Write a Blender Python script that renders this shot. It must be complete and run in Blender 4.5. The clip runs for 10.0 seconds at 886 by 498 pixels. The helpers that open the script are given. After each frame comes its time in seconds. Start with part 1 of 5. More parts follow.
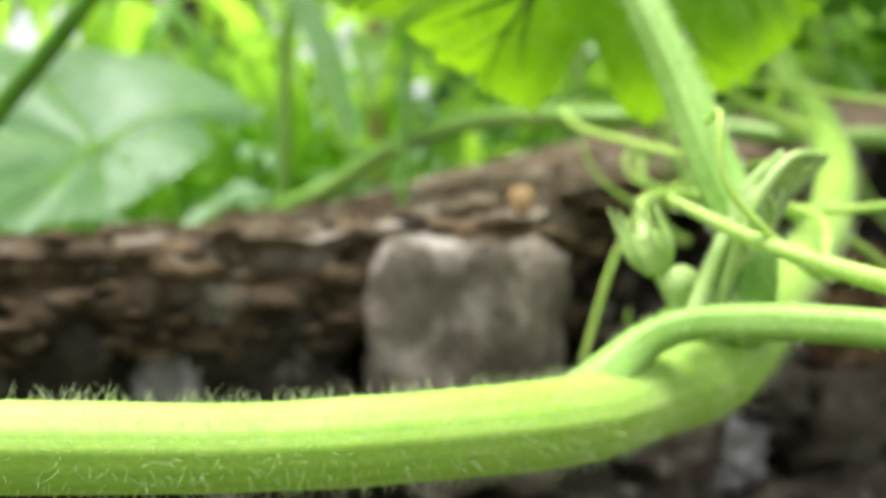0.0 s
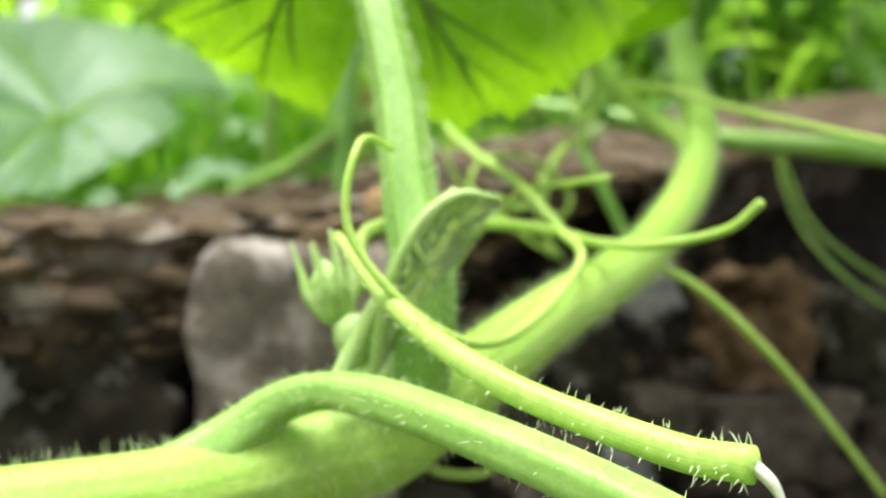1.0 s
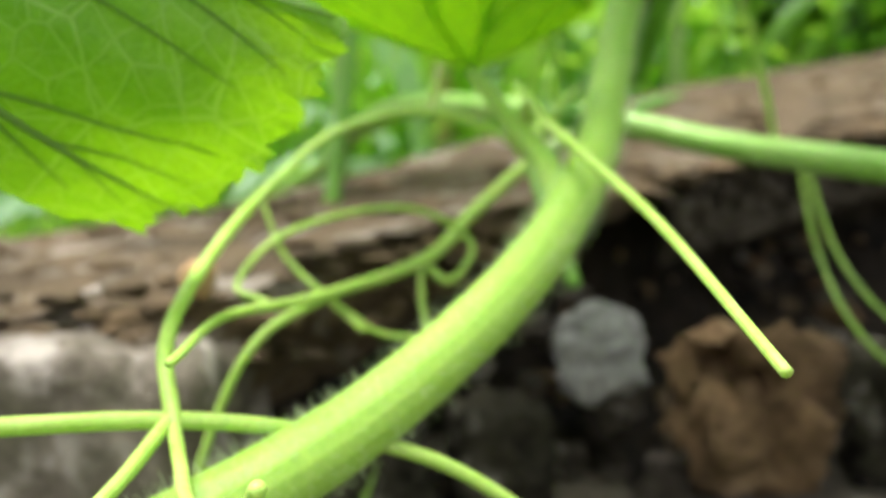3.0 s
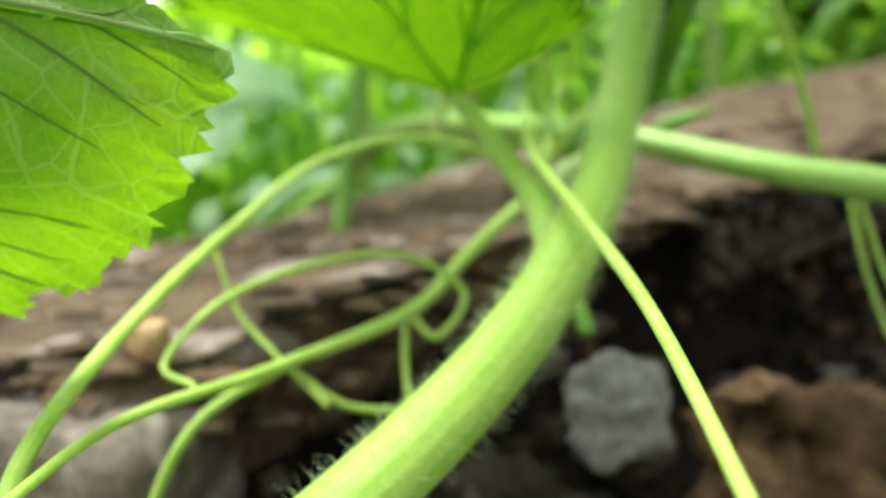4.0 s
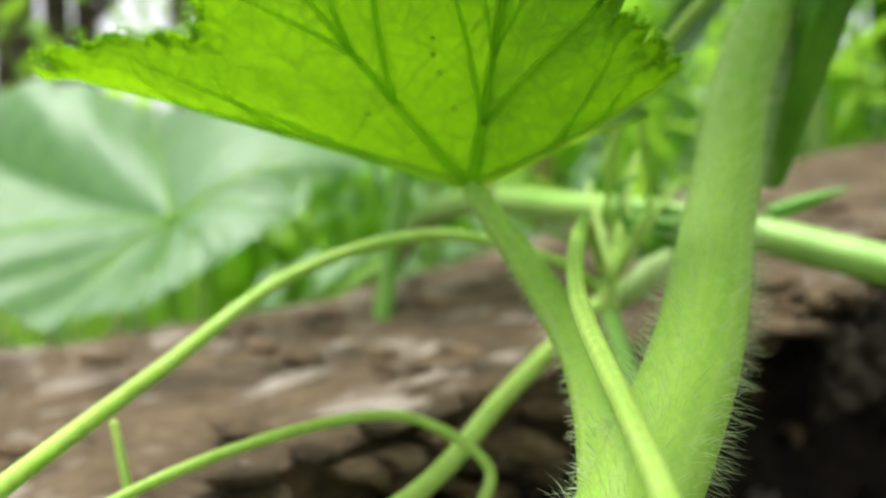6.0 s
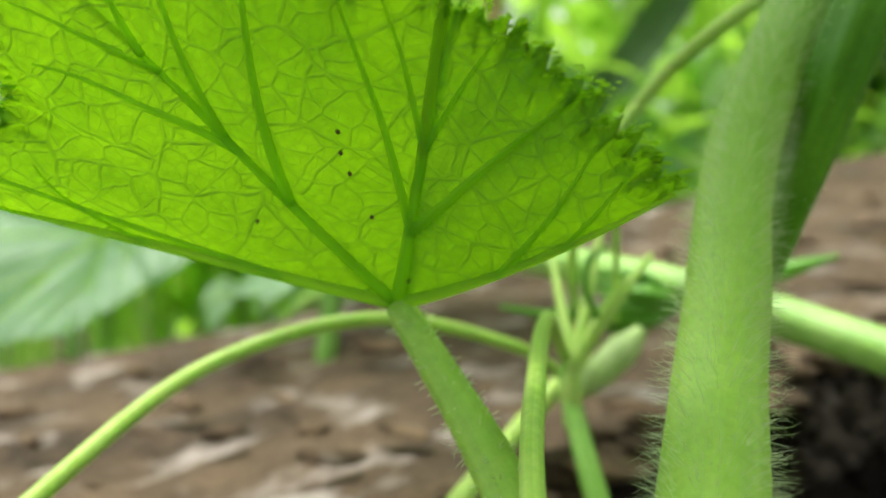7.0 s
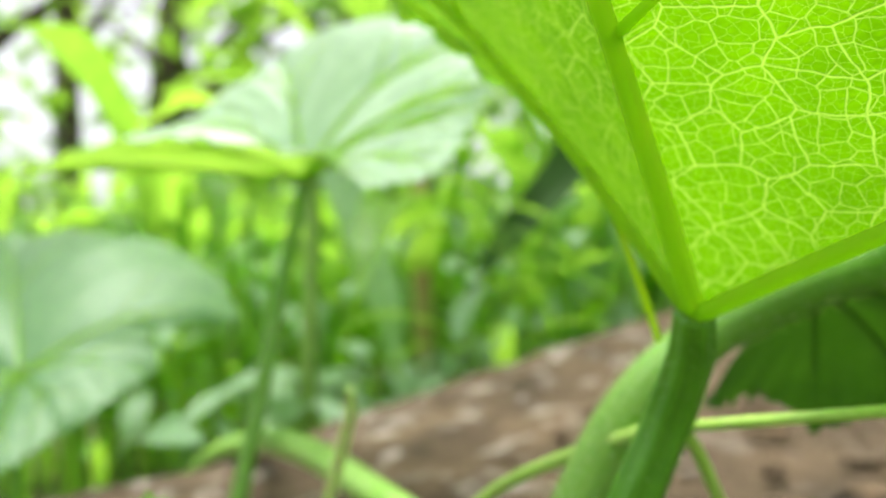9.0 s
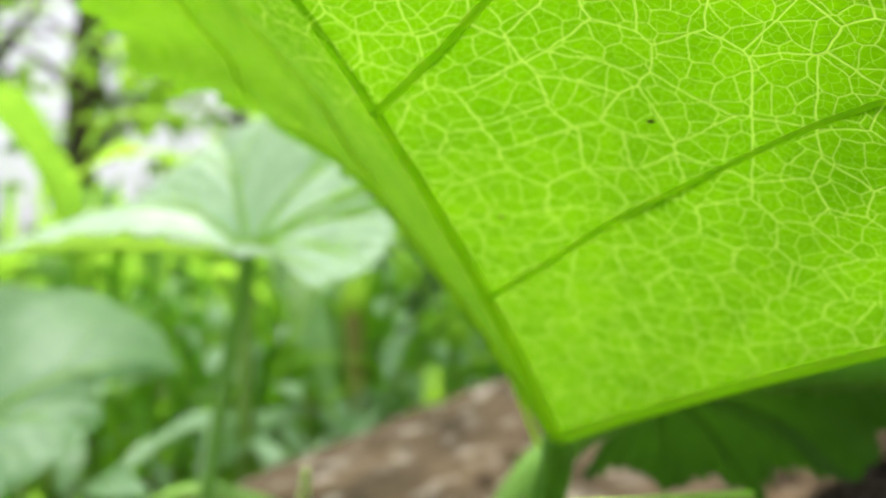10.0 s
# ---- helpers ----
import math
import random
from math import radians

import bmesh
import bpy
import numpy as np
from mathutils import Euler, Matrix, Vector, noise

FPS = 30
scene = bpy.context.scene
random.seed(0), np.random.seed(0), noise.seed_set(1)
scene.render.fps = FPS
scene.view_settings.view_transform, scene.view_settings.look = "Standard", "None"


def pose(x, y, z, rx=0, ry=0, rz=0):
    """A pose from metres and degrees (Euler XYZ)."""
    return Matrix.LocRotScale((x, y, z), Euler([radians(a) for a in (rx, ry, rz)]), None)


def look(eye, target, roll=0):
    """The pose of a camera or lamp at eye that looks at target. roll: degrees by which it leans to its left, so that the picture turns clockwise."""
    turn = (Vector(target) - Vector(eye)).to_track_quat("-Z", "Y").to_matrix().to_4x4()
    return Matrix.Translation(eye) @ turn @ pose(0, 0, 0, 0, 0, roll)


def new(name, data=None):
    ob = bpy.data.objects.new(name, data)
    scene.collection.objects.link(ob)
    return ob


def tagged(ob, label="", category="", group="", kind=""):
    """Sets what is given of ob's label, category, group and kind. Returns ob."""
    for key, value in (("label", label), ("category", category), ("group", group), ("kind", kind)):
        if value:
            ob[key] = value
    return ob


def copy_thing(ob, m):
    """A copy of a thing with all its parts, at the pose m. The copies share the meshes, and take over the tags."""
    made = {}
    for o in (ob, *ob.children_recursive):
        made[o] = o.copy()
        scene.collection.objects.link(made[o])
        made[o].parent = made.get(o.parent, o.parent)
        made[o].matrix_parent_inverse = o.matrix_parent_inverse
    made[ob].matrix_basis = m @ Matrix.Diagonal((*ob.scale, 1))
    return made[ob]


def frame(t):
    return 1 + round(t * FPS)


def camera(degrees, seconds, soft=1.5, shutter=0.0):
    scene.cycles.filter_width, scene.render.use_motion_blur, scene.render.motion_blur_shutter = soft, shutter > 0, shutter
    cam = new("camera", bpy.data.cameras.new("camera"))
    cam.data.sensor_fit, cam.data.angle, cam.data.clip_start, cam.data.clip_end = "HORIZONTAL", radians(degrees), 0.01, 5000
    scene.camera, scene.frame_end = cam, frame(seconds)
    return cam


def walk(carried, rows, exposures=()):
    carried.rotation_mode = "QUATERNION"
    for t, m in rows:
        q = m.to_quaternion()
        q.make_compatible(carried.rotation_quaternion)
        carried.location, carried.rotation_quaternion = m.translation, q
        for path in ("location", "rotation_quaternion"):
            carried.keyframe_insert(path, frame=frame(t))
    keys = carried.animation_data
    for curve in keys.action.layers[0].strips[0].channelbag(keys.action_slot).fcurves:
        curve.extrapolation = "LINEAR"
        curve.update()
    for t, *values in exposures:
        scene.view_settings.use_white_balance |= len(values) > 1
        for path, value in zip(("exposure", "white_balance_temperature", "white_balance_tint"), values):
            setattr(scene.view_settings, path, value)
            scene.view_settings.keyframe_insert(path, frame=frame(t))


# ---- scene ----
cam = camera(60.11, 10.0, 2.2)
PATH = [
    (0, pose(0.0002, 0.0002, 0.0005, 87.89, -0.07, 0.11)),
    (0.5, pose(0.0259, 0.0119, 0.0050, 87.91, -1.87, 1.26)),
    (1, pose(0.0595, 0.0205, 0.0110, 85.99, -2.21, 2.74)),
    (1.5, pose(0.0863, 0.0338, 0.0168, 84.48, -1.61, 5.58)),
    (2, pose(0.1050, 0.0509, 0.0208, 83.08, -1.40, 9.01)),
    (2.5, pose(0.1187, 0.0713, 0.0302, 83.00, -0.54, 11.21)),
    (2.7, pose(0.1260, 0.0808, 0.0343, 82.95, -0.28, 12.51)),
    (3.8, pose(0.1409, 0.1146, 0.0452, 82.65, 1.84, 15.49)),
    (4, pose(0.1397, 0.1226, 0.0458, 83.38, 1.70, 16.46)),
    (4.5, pose(0.1390, 0.1454, 0.0498, 86.42, 1.99, 19.15)),
    (5, pose(0.1356, 0.1618, 0.0491, 87.22, 2.44, 19.26)),
    (5.5, pose(0.1361, 0.1777, 0.0542, 88.63, 1.94, 20.85)),
    (5.7, pose(0.1360, 0.1787, 0.0546, 88.48, 1.57, 22.72)),
    (6.8, pose(0.1260, 0.2019, 0.0653, 86.56, 1.42, 20.52)),
    (7, pose(0.1282, 0.2080, 0.0701, 87.66, 1.08, 19.60)),
    (7.2, pose(0.1287, 0.2102, 0.0742, 88.97, 0.73, 19.05)),
    (7.5, pose(0.1320, 0.2111, 0.0836, 90.32, 0.40, 18.40)),
    (7.7, pose(0.1343, 0.2127, 0.0892, 90.38, 0.33, 18.17)),
    (8, pose(0.1377, 0.2133, 0.0982, 90.38, 0.19, 18.17)),
    (8.5, pose(0.1423, 0.1995, 0.1185, 91.76, 0.04, 16.76)),
    (9, pose(0.1493, 0.1873, 0.1354, 92.15, -0.12, 14.67)),
    (9.5, pose(0.1524, 0.1634, 0.1510, 92.93, 0.03, 12.61)),
    (10, pose(0.1600, 0.1369, 0.1615, 93.41, 1.26, 9.30)),
]
EXPOSURE = 1.6
walk(cam, PATH, [(0, EXPOSURE - 0.08), (1.5, EXPOSURE - 0.08), (2.5, EXPOSURE + 0.06), (4.0, EXPOSURE), (5.0, EXPOSURE), (5.5, EXPOSURE - 0.08), (7.0, EXPOSURE - 0.16), (7.5, EXPOSURE - 0.1), (8.5, EXPOSURE), (9.5, EXPOSURE - 0.16), (10.0, EXPOSURE - 0.30)])
cam.data.dof.use_dof = True
cam.data.dof.focus_distance = 0.070
cam.data.dof.aperture_fstop = 18.0

# ---- world and sun: a bright, thinly overcast sky ----
world = bpy.data.worlds.new("sky")
scene.world = world
world.use_nodes = True
wn, wl = world.node_tree.nodes, world.node_tree.links
sky = wn.new("ShaderNodeTexSky")
sky.sky_type, sky.sun_disc = "NISHITA", False
sky.sun_elevation, sky.sun_rotation = radians(80), radians(-80)
sky.air_density, sky.dust_density, sky.ozone_density = 1.0, 4.0, 0.6
soften = wn.new("ShaderNodeHueSaturation")
soften.inputs["Saturation"].default_value = 0.15
wl.new(sky.outputs["Color"], soften.inputs["Color"])
wl.new(soften.outputs["Color"], wn["Background"].inputs["Color"])
wn["Background"].inputs["Strength"].default_value = 0.099
sun = new("sun", bpy.data.lights.new("sun", "SUN"))
sun.data.energy, sun.data.angle, sun.data.color = 1.85, radians(35), (1.0, 0.98, 0.94)
sun.matrix_world = look((-0.30, 0.15, 2.4), (0.1, 0.2, 0))

# ---- materials ----


def material(name):
    m = bpy.data.materials.new(name)
    m.use_nodes = True
    return m, m.node_tree.nodes, m.node_tree.links


def ramp(nodes, stops):
    r = nodes.new("ShaderNodeValToRGB")
    for k, (at, col) in enumerate(stops):
        e = r.color_ramp.elements[k] if k < 2 else r.color_ramp.elements.new(at)
        e.position, e.color = at, (*col, 1)
    return r


def mixed(nodes, links, kind, fac, a, b):
    n = nodes.new("ShaderNodeMix")
    n.data_type, n.blend_type = "RGBA", kind
    for socket, value in ((n.inputs[0], fac), (n.inputs[6], a), (n.inputs[7], b)):
        if hasattr(value, "links"):
            links.new(value, socket)
        else:
            socket.default_value = value if isinstance(value, float) else (*value, 1)
    return n.outputs[2]


def noise_tex(nodes, links, scale, detail=5.0, coord=None, rough=0.6):
    t = nodes.new("ShaderNodeTexNoise")
    t.inputs["Scale"].default_value, t.inputs["Detail"].default_value = scale, detail
    t.inputs["Roughness"].default_value = rough
    if coord is not None:
        links.new(coord, t.inputs["Vector"])
    return t


def coords(nodes, kind="Object"):
    return nodes.new("ShaderNodeTexCoord").outputs[kind]


def blade_material(name, body, glow, vein, net=230.0, net_strength=0.6, rough=0.5, through_share=0.55, bump=0.4, sheen=0.0, line=0.055, vary=""):
    """A thin leaf: light shines through it; a net of fine veins lies on flattened leaf coordinates in metres."""
    m, n, l = material(name)
    uv = n.new("ShaderNodeUVMap").outputs[0]
    warp = noise_tex(n, l, 180.0, 2.0, uv)
    shift = n.new("ShaderNodeVectorMath")
    shift.operation = "MULTIPLY_ADD"
    l.new(warp.outputs["Color"], shift.inputs[0])
    shift.inputs[1].default_value = (0.0016, 0.0016, 0)
    l.new(uv, shift.inputs[2])
    both = None
    for scale, width, weight in ((net * 0.42, line * 0.62, 1.0), (net, line, 0.85), (net * 2.6, line * 0.95, 0.55)):
        v = n.new("ShaderNodeTexVoronoi")
        v.feature, v.voronoi_dimensions = "DISTANCE_TO_EDGE", "2D"
        v.inputs["Scale"].default_value, v.inputs["Randomness"].default_value = scale, 0.93
        l.new(shift.outputs[0], v.inputs["Vector"])
        mr = n.new("ShaderNodeMapRange")
        mr.inputs[1].default_value, mr.inputs[2].default_value = width * 0.45, width
        mr.inputs[3].default_value, mr.inputs[4].default_value = weight, 0.0
        l.new(v.outputs["Distance"], mr.inputs[0])
        if both is None:
            both = mr
            continue
        most = n.new("ShaderNodeMath")
        most.operation = "MAXIMUM"
        l.new(both.outputs[0], most.inputs[0])
        l.new(mr.outputs[0], most.inputs[1])
        both = most
    fac = n.new("ShaderNodeMath")
    fac.operation, fac.inputs[1].default_value = "MULTIPLY", net_strength
    l.new(both.outputs[0], fac.inputs[0])
    blotch = noise_tex(n, l, 55.0, 4.0, uv)
    fine = noise_tex(n, l, 900.0, 3.0, uv)
    var = ramp(n, [(0.3, (0.72, 0.8, 0.7)), (0.7, (1.15, 1.1, 1.1))])
    l.new(blotch.outputs["Fac"], var.inputs[0])
    var2 = ramp(n, [(0.3, (0.88, 0.9, 0.85)), (0.7, (1.08, 1.08, 1.1))])
    l.new(fine.outputs["Fac"], var2.inputs[0])
    field = n.new("ShaderNodeTexVoronoi")       # each field between veins has a tone of its own
    field.voronoi_dimensions = "2D"
    field.inputs["Scale"].default_value, field.inputs["Randomness"].default_value = net, 0.93
    l.new(shift.outputs[0], field.inputs["Vector"])
    tone = ramp(n, [(0.0, (0.80, 0.86, 0.7)), (1.0, (1.16, 1.10, 1.0))])
    l.new(field.outputs["Color"], tone.inputs[0])
    outs = []
    for col, veincol in ((body, vein[0]), (glow, vein[1])):
        c = mixed(n, l, "MULTIPLY", 1.0, col, var.outputs[0])
        c = mixed(n, l, "MULTIPLY", 1.0, c, var2.outputs[0])
        c = mixed(n, l, "MULTIPLY", net_strength, c, tone.outputs[0])
        c = mixed(n, l, "MIX", fac.outputs[0], c, veincol)
        if vary:
            each = ramp(n, [(0.0, (0.62, 0.68, 0.60)), (1.0, (1.2, 1.12, 1.15))])
            l.new(n.new("ShaderNodeObjectInfo").outputs["Random"] if vary == "object" else n.new("ShaderNodeNewGeometry").outputs["Random Per Island"], each.inputs[0])
            c = mixed(n, l, "MULTIPLY", 1.0, c, each.outputs[0])
        outs.append(c)
    b = n["Principled BSDF"]
    l.new(outs[0], b.inputs["Base Color"])
    b.inputs["Roughness"].default_value = rough
    b.inputs["Sheen Weight"].default_value = sheen
    b.inputs["Sheen Roughness"].default_value = 0.4
    tr = n.new("ShaderNodeBsdfTranslucent")
    l.new(outs[1], tr.inputs["Color"])
    bp = n.new("ShaderNodeBump")
    bp.inputs["Strength"].default_value, bp.inputs["Distance"].default_value = bump, 0.0004
    add = n.new("ShaderNodeMath")
    add.operation = "ADD"
    l.new(both.outputs[0], add.inputs[0])
    l.new(fine.outputs["Fac"], add.inputs[1])
    l.new(add.outputs[0], bp.inputs["Height"])
    l.new(bp.outputs[0], b.inputs["Normal"])
    l.new(bp.outputs[0], tr.inputs["Normal"])
    mx = n.new("ShaderNodeMixShader")
    mx.inputs[0].default_value = through_share
    l.new(b.outputs[0], mx.inputs[1])
    l.new(tr.outputs[0], mx.inputs[2])
    l.new(mx.outputs[0], n["Material Output"].inputs["Surface"])
    return m


def stem_material(name, col, col2, streak=60.0, rough=0.42, sss=0.25, grain=900.0, tip=None, stripes=0.8):
    m, n, l = material(name)
    co = coords(n)
    a = noise_tex(n, l, streak, 4.0, co)
    f = noise_tex(n, l, grain, 3.0, co)
    r = ramp(n, [(0.32, col2), (0.66, col)])
    l.new(a.outputs["Fac"], r.inputs[0])
    sp = ramp(n, [(0.35, (0.86, 0.9, 0.84)), (0.68, (1.1, 1.06, 1.12))])
    l.new(f.outputs["Fac"], sp.inputs[0])
    base = r.outputs[0]
    if tip:                 # the upper end of a stem is a deeper green, with shade put into the colour
        split = n.new("ShaderNodeSeparateXYZ")
        l.new(co, split.inputs[0])
        along = n.new("ShaderNodeMapRange")
        along.inputs[1].default_value, along.inputs[2].default_value = tip[0], tip[1]
        l.new(split.outputs[2], along.inputs[0])
        base = mixed(n, l, "MIX", along.outputs[0], base, tip[2])
    c = mixed(n, l, "MULTIPLY", 1.0, base, sp.outputs[0])
    along_stem = noise_tex(n, l, 3.6, 2.0, n.new("ShaderNodeUVMap").outputs[0])     # pale lengthwise streaks
    stripe = ramp(n, [(0.36, (0.78, 0.86, 0.70)), (0.64, (1.12, 1.08, 1.18))])
    l.new(along_stem.outputs["Fac"], stripe.inputs[0])
    c = mixed(n, l, "MULTIPLY", stripes, c, stripe.outputs[0])
    b = n["Principled BSDF"]
    l.new(c, b.inputs["Base Color"])
    b.inputs["Roughness"].default_value = rough
    b.inputs["Subsurface Weight"].default_value = sss
    b.inputs["Subsurface Radius"].default_value = (0.5, 0.8, 0.15)
    b.inputs["Subsurface Scale"].default_value = 0.004
    b.inputs["Specular IOR Level"].default_value = 0.45
    bp = n.new("ShaderNodeBump")
    bp.inputs["Strength"].default_value, bp.inputs["Distance"].default_value = 0.25, 0.0003
    l.new(f.outputs["Fac"], bp.inputs["Height"])
    l.new(bp.outputs[0], b.inputs["Normal"])
    return m


def rock_material(name, dark, mid, light, scale=30.0, rough=0.9, bump=0.8, depth=0.002, patch=(0.56, 0.68), pieces=False, worn=None):
    m, n, l = material(name)
    co = coords(n)
    big = noise_tex(n, l, scale, 6.0, co)
    small = noise_tex(n, l, scale * 9, 6.0, co, 0.7)
    pale = noise_tex(n, l, scale * 1.7, 5.0, co, 0.55)
    r = ramp(n, [(0.33, dark), (0.62, mid)])
    l.new(big.outputs["Fac"], r.inputs[0])
    sp = ramp(n, [(0.32, (0.6, 0.58, 0.56)), (0.68, (1.25, 1.22, 1.18))])
    l.new(small.outputs["Fac"], sp.inputs[0])
    c = mixed(n, l, "MULTIPLY", 1.0, r.outputs[0], sp.outputs[0])
    pm = n.new("ShaderNodeMapRange")
    pm.inputs[1].default_value, pm.inputs[2].default_value = patch
    l.new(pale.outputs["Fac"], pm.inputs[0])
    cover = pm.outputs[0]
    if worn:                # the pale crust lies on one stretch only
        split = n.new("ShaderNodeSeparateXYZ")
        l.new(co, split.inputs[0])
        along = n.new("ShaderNodeMapRange")
        along.inputs[1].default_value, along.inputs[2].default_value = worn
        along.inputs[3].default_value, along.inputs[4].default_value = 1.0, 0.22
        l.new(split.outputs[0], along.inputs[0])
        part_of = n.new("ShaderNodeMath")
        part_of.operation = "MULTIPLY"
        l.new(cover, part_of.inputs[0])
        l.new(along.outputs[0], part_of.inputs[1])
        cover = part_of.outputs[0]
    c = mixed(n, l, "MIX", cover, c, light)
    island = ramp(n, [(0.0, (0.55, 0.55, 0.55)), (1.0, (1.35, 1.3, 1.25))])
    l.new(n.new("ShaderNodeNewGeometry").outputs["Random Per Island"], island.inputs[0])
    if pieces:
        c = mixed(n, l, "MULTIPLY", 1.0, c, island.outputs[0])
    b = n["Principled BSDF"]
    l.new(c, b.inputs["Base Color"])
    b.inputs["Roughness"].default_value = rough
    b.inputs["Specular IOR Level"].default_value = 0.25
    bp = n.new("ShaderNodeBump")
    bp.inputs["Strength"].default_value, bp.inputs["Distance"].default_value = bump, depth
    l.new(small.outputs["Fac"], bp.inputs["Height"])
    l.new(bp.outputs[0], b.inputs["Normal"])
    return m


LEAF = blade_material("young_leaf", (0.105, 0.27, 0.018), (0.325, 0.640, 0.005), ((0.16, 0.30, 0.05), (0.13, 0.31, 0.005)), 340.0, 0.42, 0.5, 0.55, 0.6)
LEAF_LOBED = blade_material("lobed_leaf", (0.125, 0.29, 0.035), (0.36, 0.67, 0.008), ((0.34, 0.50, 0.17), (0.34, 0.62, 0.03)), 170.0, 0.6, 0.5, 0.50, 0.4, 0.0, 0.045)
LEAF_NET = blade_material("netted_leaf", (0.072, 0.20, 0.005), (0.182, 0.465, 0.001), ((0.34, 0.50, 0.15), (0.58, 0.84, 0.12)), 350.0, 0.66, 0.5, 0.6, 0.7, 0.0, 0.034)
LEAF_NET.node_tree.nodes["Principled BSDF"].inputs["Specular IOR Level"].default_value = 0.2
LEAF_OLD = blade_material("pale_leaf", (0.112, 0.255, 0.100), (0.42, 0.78, 0.04), ((0.18, 0.34, 0.16), (0.4, 0.66, 0.07)), 60.0, 0.2, 0.42, 0.35, 0.4, 0.5)
# base colour whitened to stand in for the glint of the sky
LEAF_SKYLIT = blade_material("leaf_with_sky_glint", (0.375, 0.575, 0.375), (0.42, 0.78, 0.04), ((0.34, 0.48, 0.33), (0.4, 0.66, 0.07)), 60.0, 0.2, 0.30, 0.35, 0.4, 1.0)
MAIZE = blade_material("maize_leaf", (0.14, 0.32, 0.06), (0.54, 0.92, 0.09), ((0.14, 0.28, 0.06), (0.4, 0.7, 0.1)), 60.0, 0.3, 0.30, 0.55, 0.4, 0.0, 0.055, "object")
GRASS = blade_material("weed_leaf", (0.15, 0.35, 0.06), (0.54, 0.92, 0.08), ((0.11, 0.25, 0.05), (0.4, 0.7, 0.1)), 60.0, 0.3, 0.30, 0.60, 0.3, 0.3, 0.055, "island")
# tip: painted shade where the vine arches over below the large leaf
VINE = stem_material("vine_skin", (0.37, 0.575, 0.105), (0.315, 0.525, 0.068), 45.0, 0.52, 0.55, 900.0, stripes=0.4, tip=(0.200, 0.290, (0.13, 0.29, 0.038)))
PETIOLE_PALE = stem_material("pale_petiole_skin", (0.32, 0.53, 0.125), (0.205, 0.42, 0.055), 45.0, 0.5, 0.3)
PETIOLE = stem_material("petiole_skin", (0.25, 0.48, 0.085), (0.17, 0.38, 0.04), 45.0, 0.55, 0.12)
PETIOLE_DARK = stem_material("dark_petiole_skin", (0.125, 0.34, 0.016), (0.065, 0.215, 0.008), 70.0, 0.5, 0.15)
TENDRIL = stem_material("tendril_skin", (0.45, 0.63, 0.15), (0.36, 0.55, 0.095), 120.0, 0.5, 0.35)
TENDRIL_PALE = stem_material("pale_tendril_skin", (0.62, 0.74, 0.32), (0.52, 0.68, 0.22), 120.0, 0.5, 0.35)
# tendril skin darkened: the shade by the wall is put into the colour
TENDRIL_SHADE = stem_material("shade_toned_tendril_skin", (0.24, 0.38, 0.06), (0.17, 0.30, 0.035), 120.0, 0.45, 0.2)
VEIN = blade_material("leaf_vein", (0.30, 0.50, 0.08), (0.60, 0.85, 0.06), ((0.24, 0.38, 0.08), (0.6, 0.9, 0.1)), 300.0, 0.2, 0.5, 0.78)
VEIN_LOBED = blade_material("dark_leaf_vein", (0.34, 0.52, 0.15), (0.10, 0.25, 0.008), ((0.24, 0.38, 0.08), (0.1, 0.25, 0.01)), 300.0, 0.2, 0.5, 0.55)
VEIN_C = blade_material("pale_leaf_vein", (0.48, 0.64, 0.09), (0.68, 0.86, 0.06), ((0.2, 0.38, 0.05), (0.8, 1.0, 0.1)), 300.0, 0.2, 0.5, 0.82)
# dark green with the shade of under and hanging leaves put into the colour
LEAF_DARK = blade_material("dark_leaf_with_shade", (0.038, 0.115, 0.010), (0.05, 0.16, 0.005), ((0.06, 0.14, 0.02), (0.06, 0.15, 0.008)), 300.0, 0.3, 0.6, 0.3)
STEM_MID = stem_material("mid_green_stem", (0.19, 0.40, 0.055), (0.12, 0.30, 0.025), 45.0, 0.5, 0.1)
DOWNY = blade_material("downy_leaf", (0.42, 0.56, 0.25), (0.45, 0.66, 0.14), ((0.5, 0.6, 0.36), (0.5, 0.7, 0.2)), 900.0, 0.35, 0.8, 0.3, 0.8, 0.8)
BUD = stem_material("bud_skin", (0.43, 0.58, 0.22), (0.33, 0.50, 0.13), 200.0, 0.5, 0.15)
DRY = stem_material("dry_tip", (0.62, 0.62, 0.50), (0.45, 0.45, 0.33), 200.0, 0.8, 0.1)
STALK = stem_material("maize_stalk_skin", (0.26, 0.44, 0.10), (0.20, 0.34, 0.06), 14.0, 0.45, 0.1, 300.0)
STALK_RED = stem_material("ripe_stalk_skin", (0.40, 0.30, 0.10), (0.24, 0.34, 0.07), 8.0, 0.5, 0.1, 300.0)
HAIR = blade_material("plant_hair", (0.80, 0.86, 0.66), (0.85, 0.95, 0.65), ((0.8, 0.86, 0.7), (0.9, 0.95, 0.7)), 300.0, 0.2, 0.4, 0.45)
COPING = rock_material("weathered_mud_mortar", (0.066, 0.049, 0.030), (0.180, 0.130, 0.080), (0.43, 0.375, 0.32), 23.0, 0.95, 1.0, 0.005, (0.55, 0.67), False, (0.09, 0.20))
# dark soil made near black: shade under the overhang is in its colour
SOIL = rock_material("crumbly_soil_with_shade", (0.006, 0.005, 0.004), (0.034, 0.025, 0.016), (0.13, 0.10, 0.07), 40.0, 1.0, 1.0, 0.004, (0.66, 0.78))
CLOD = rock_material("soil_clod", (0.09, 0.066, 0.038), (0.27, 0.20, 0.125), (0.38, 0.33, 0.26), 70.0, 1.0, 1.0, 0.003, (0.6, 0.75), True)
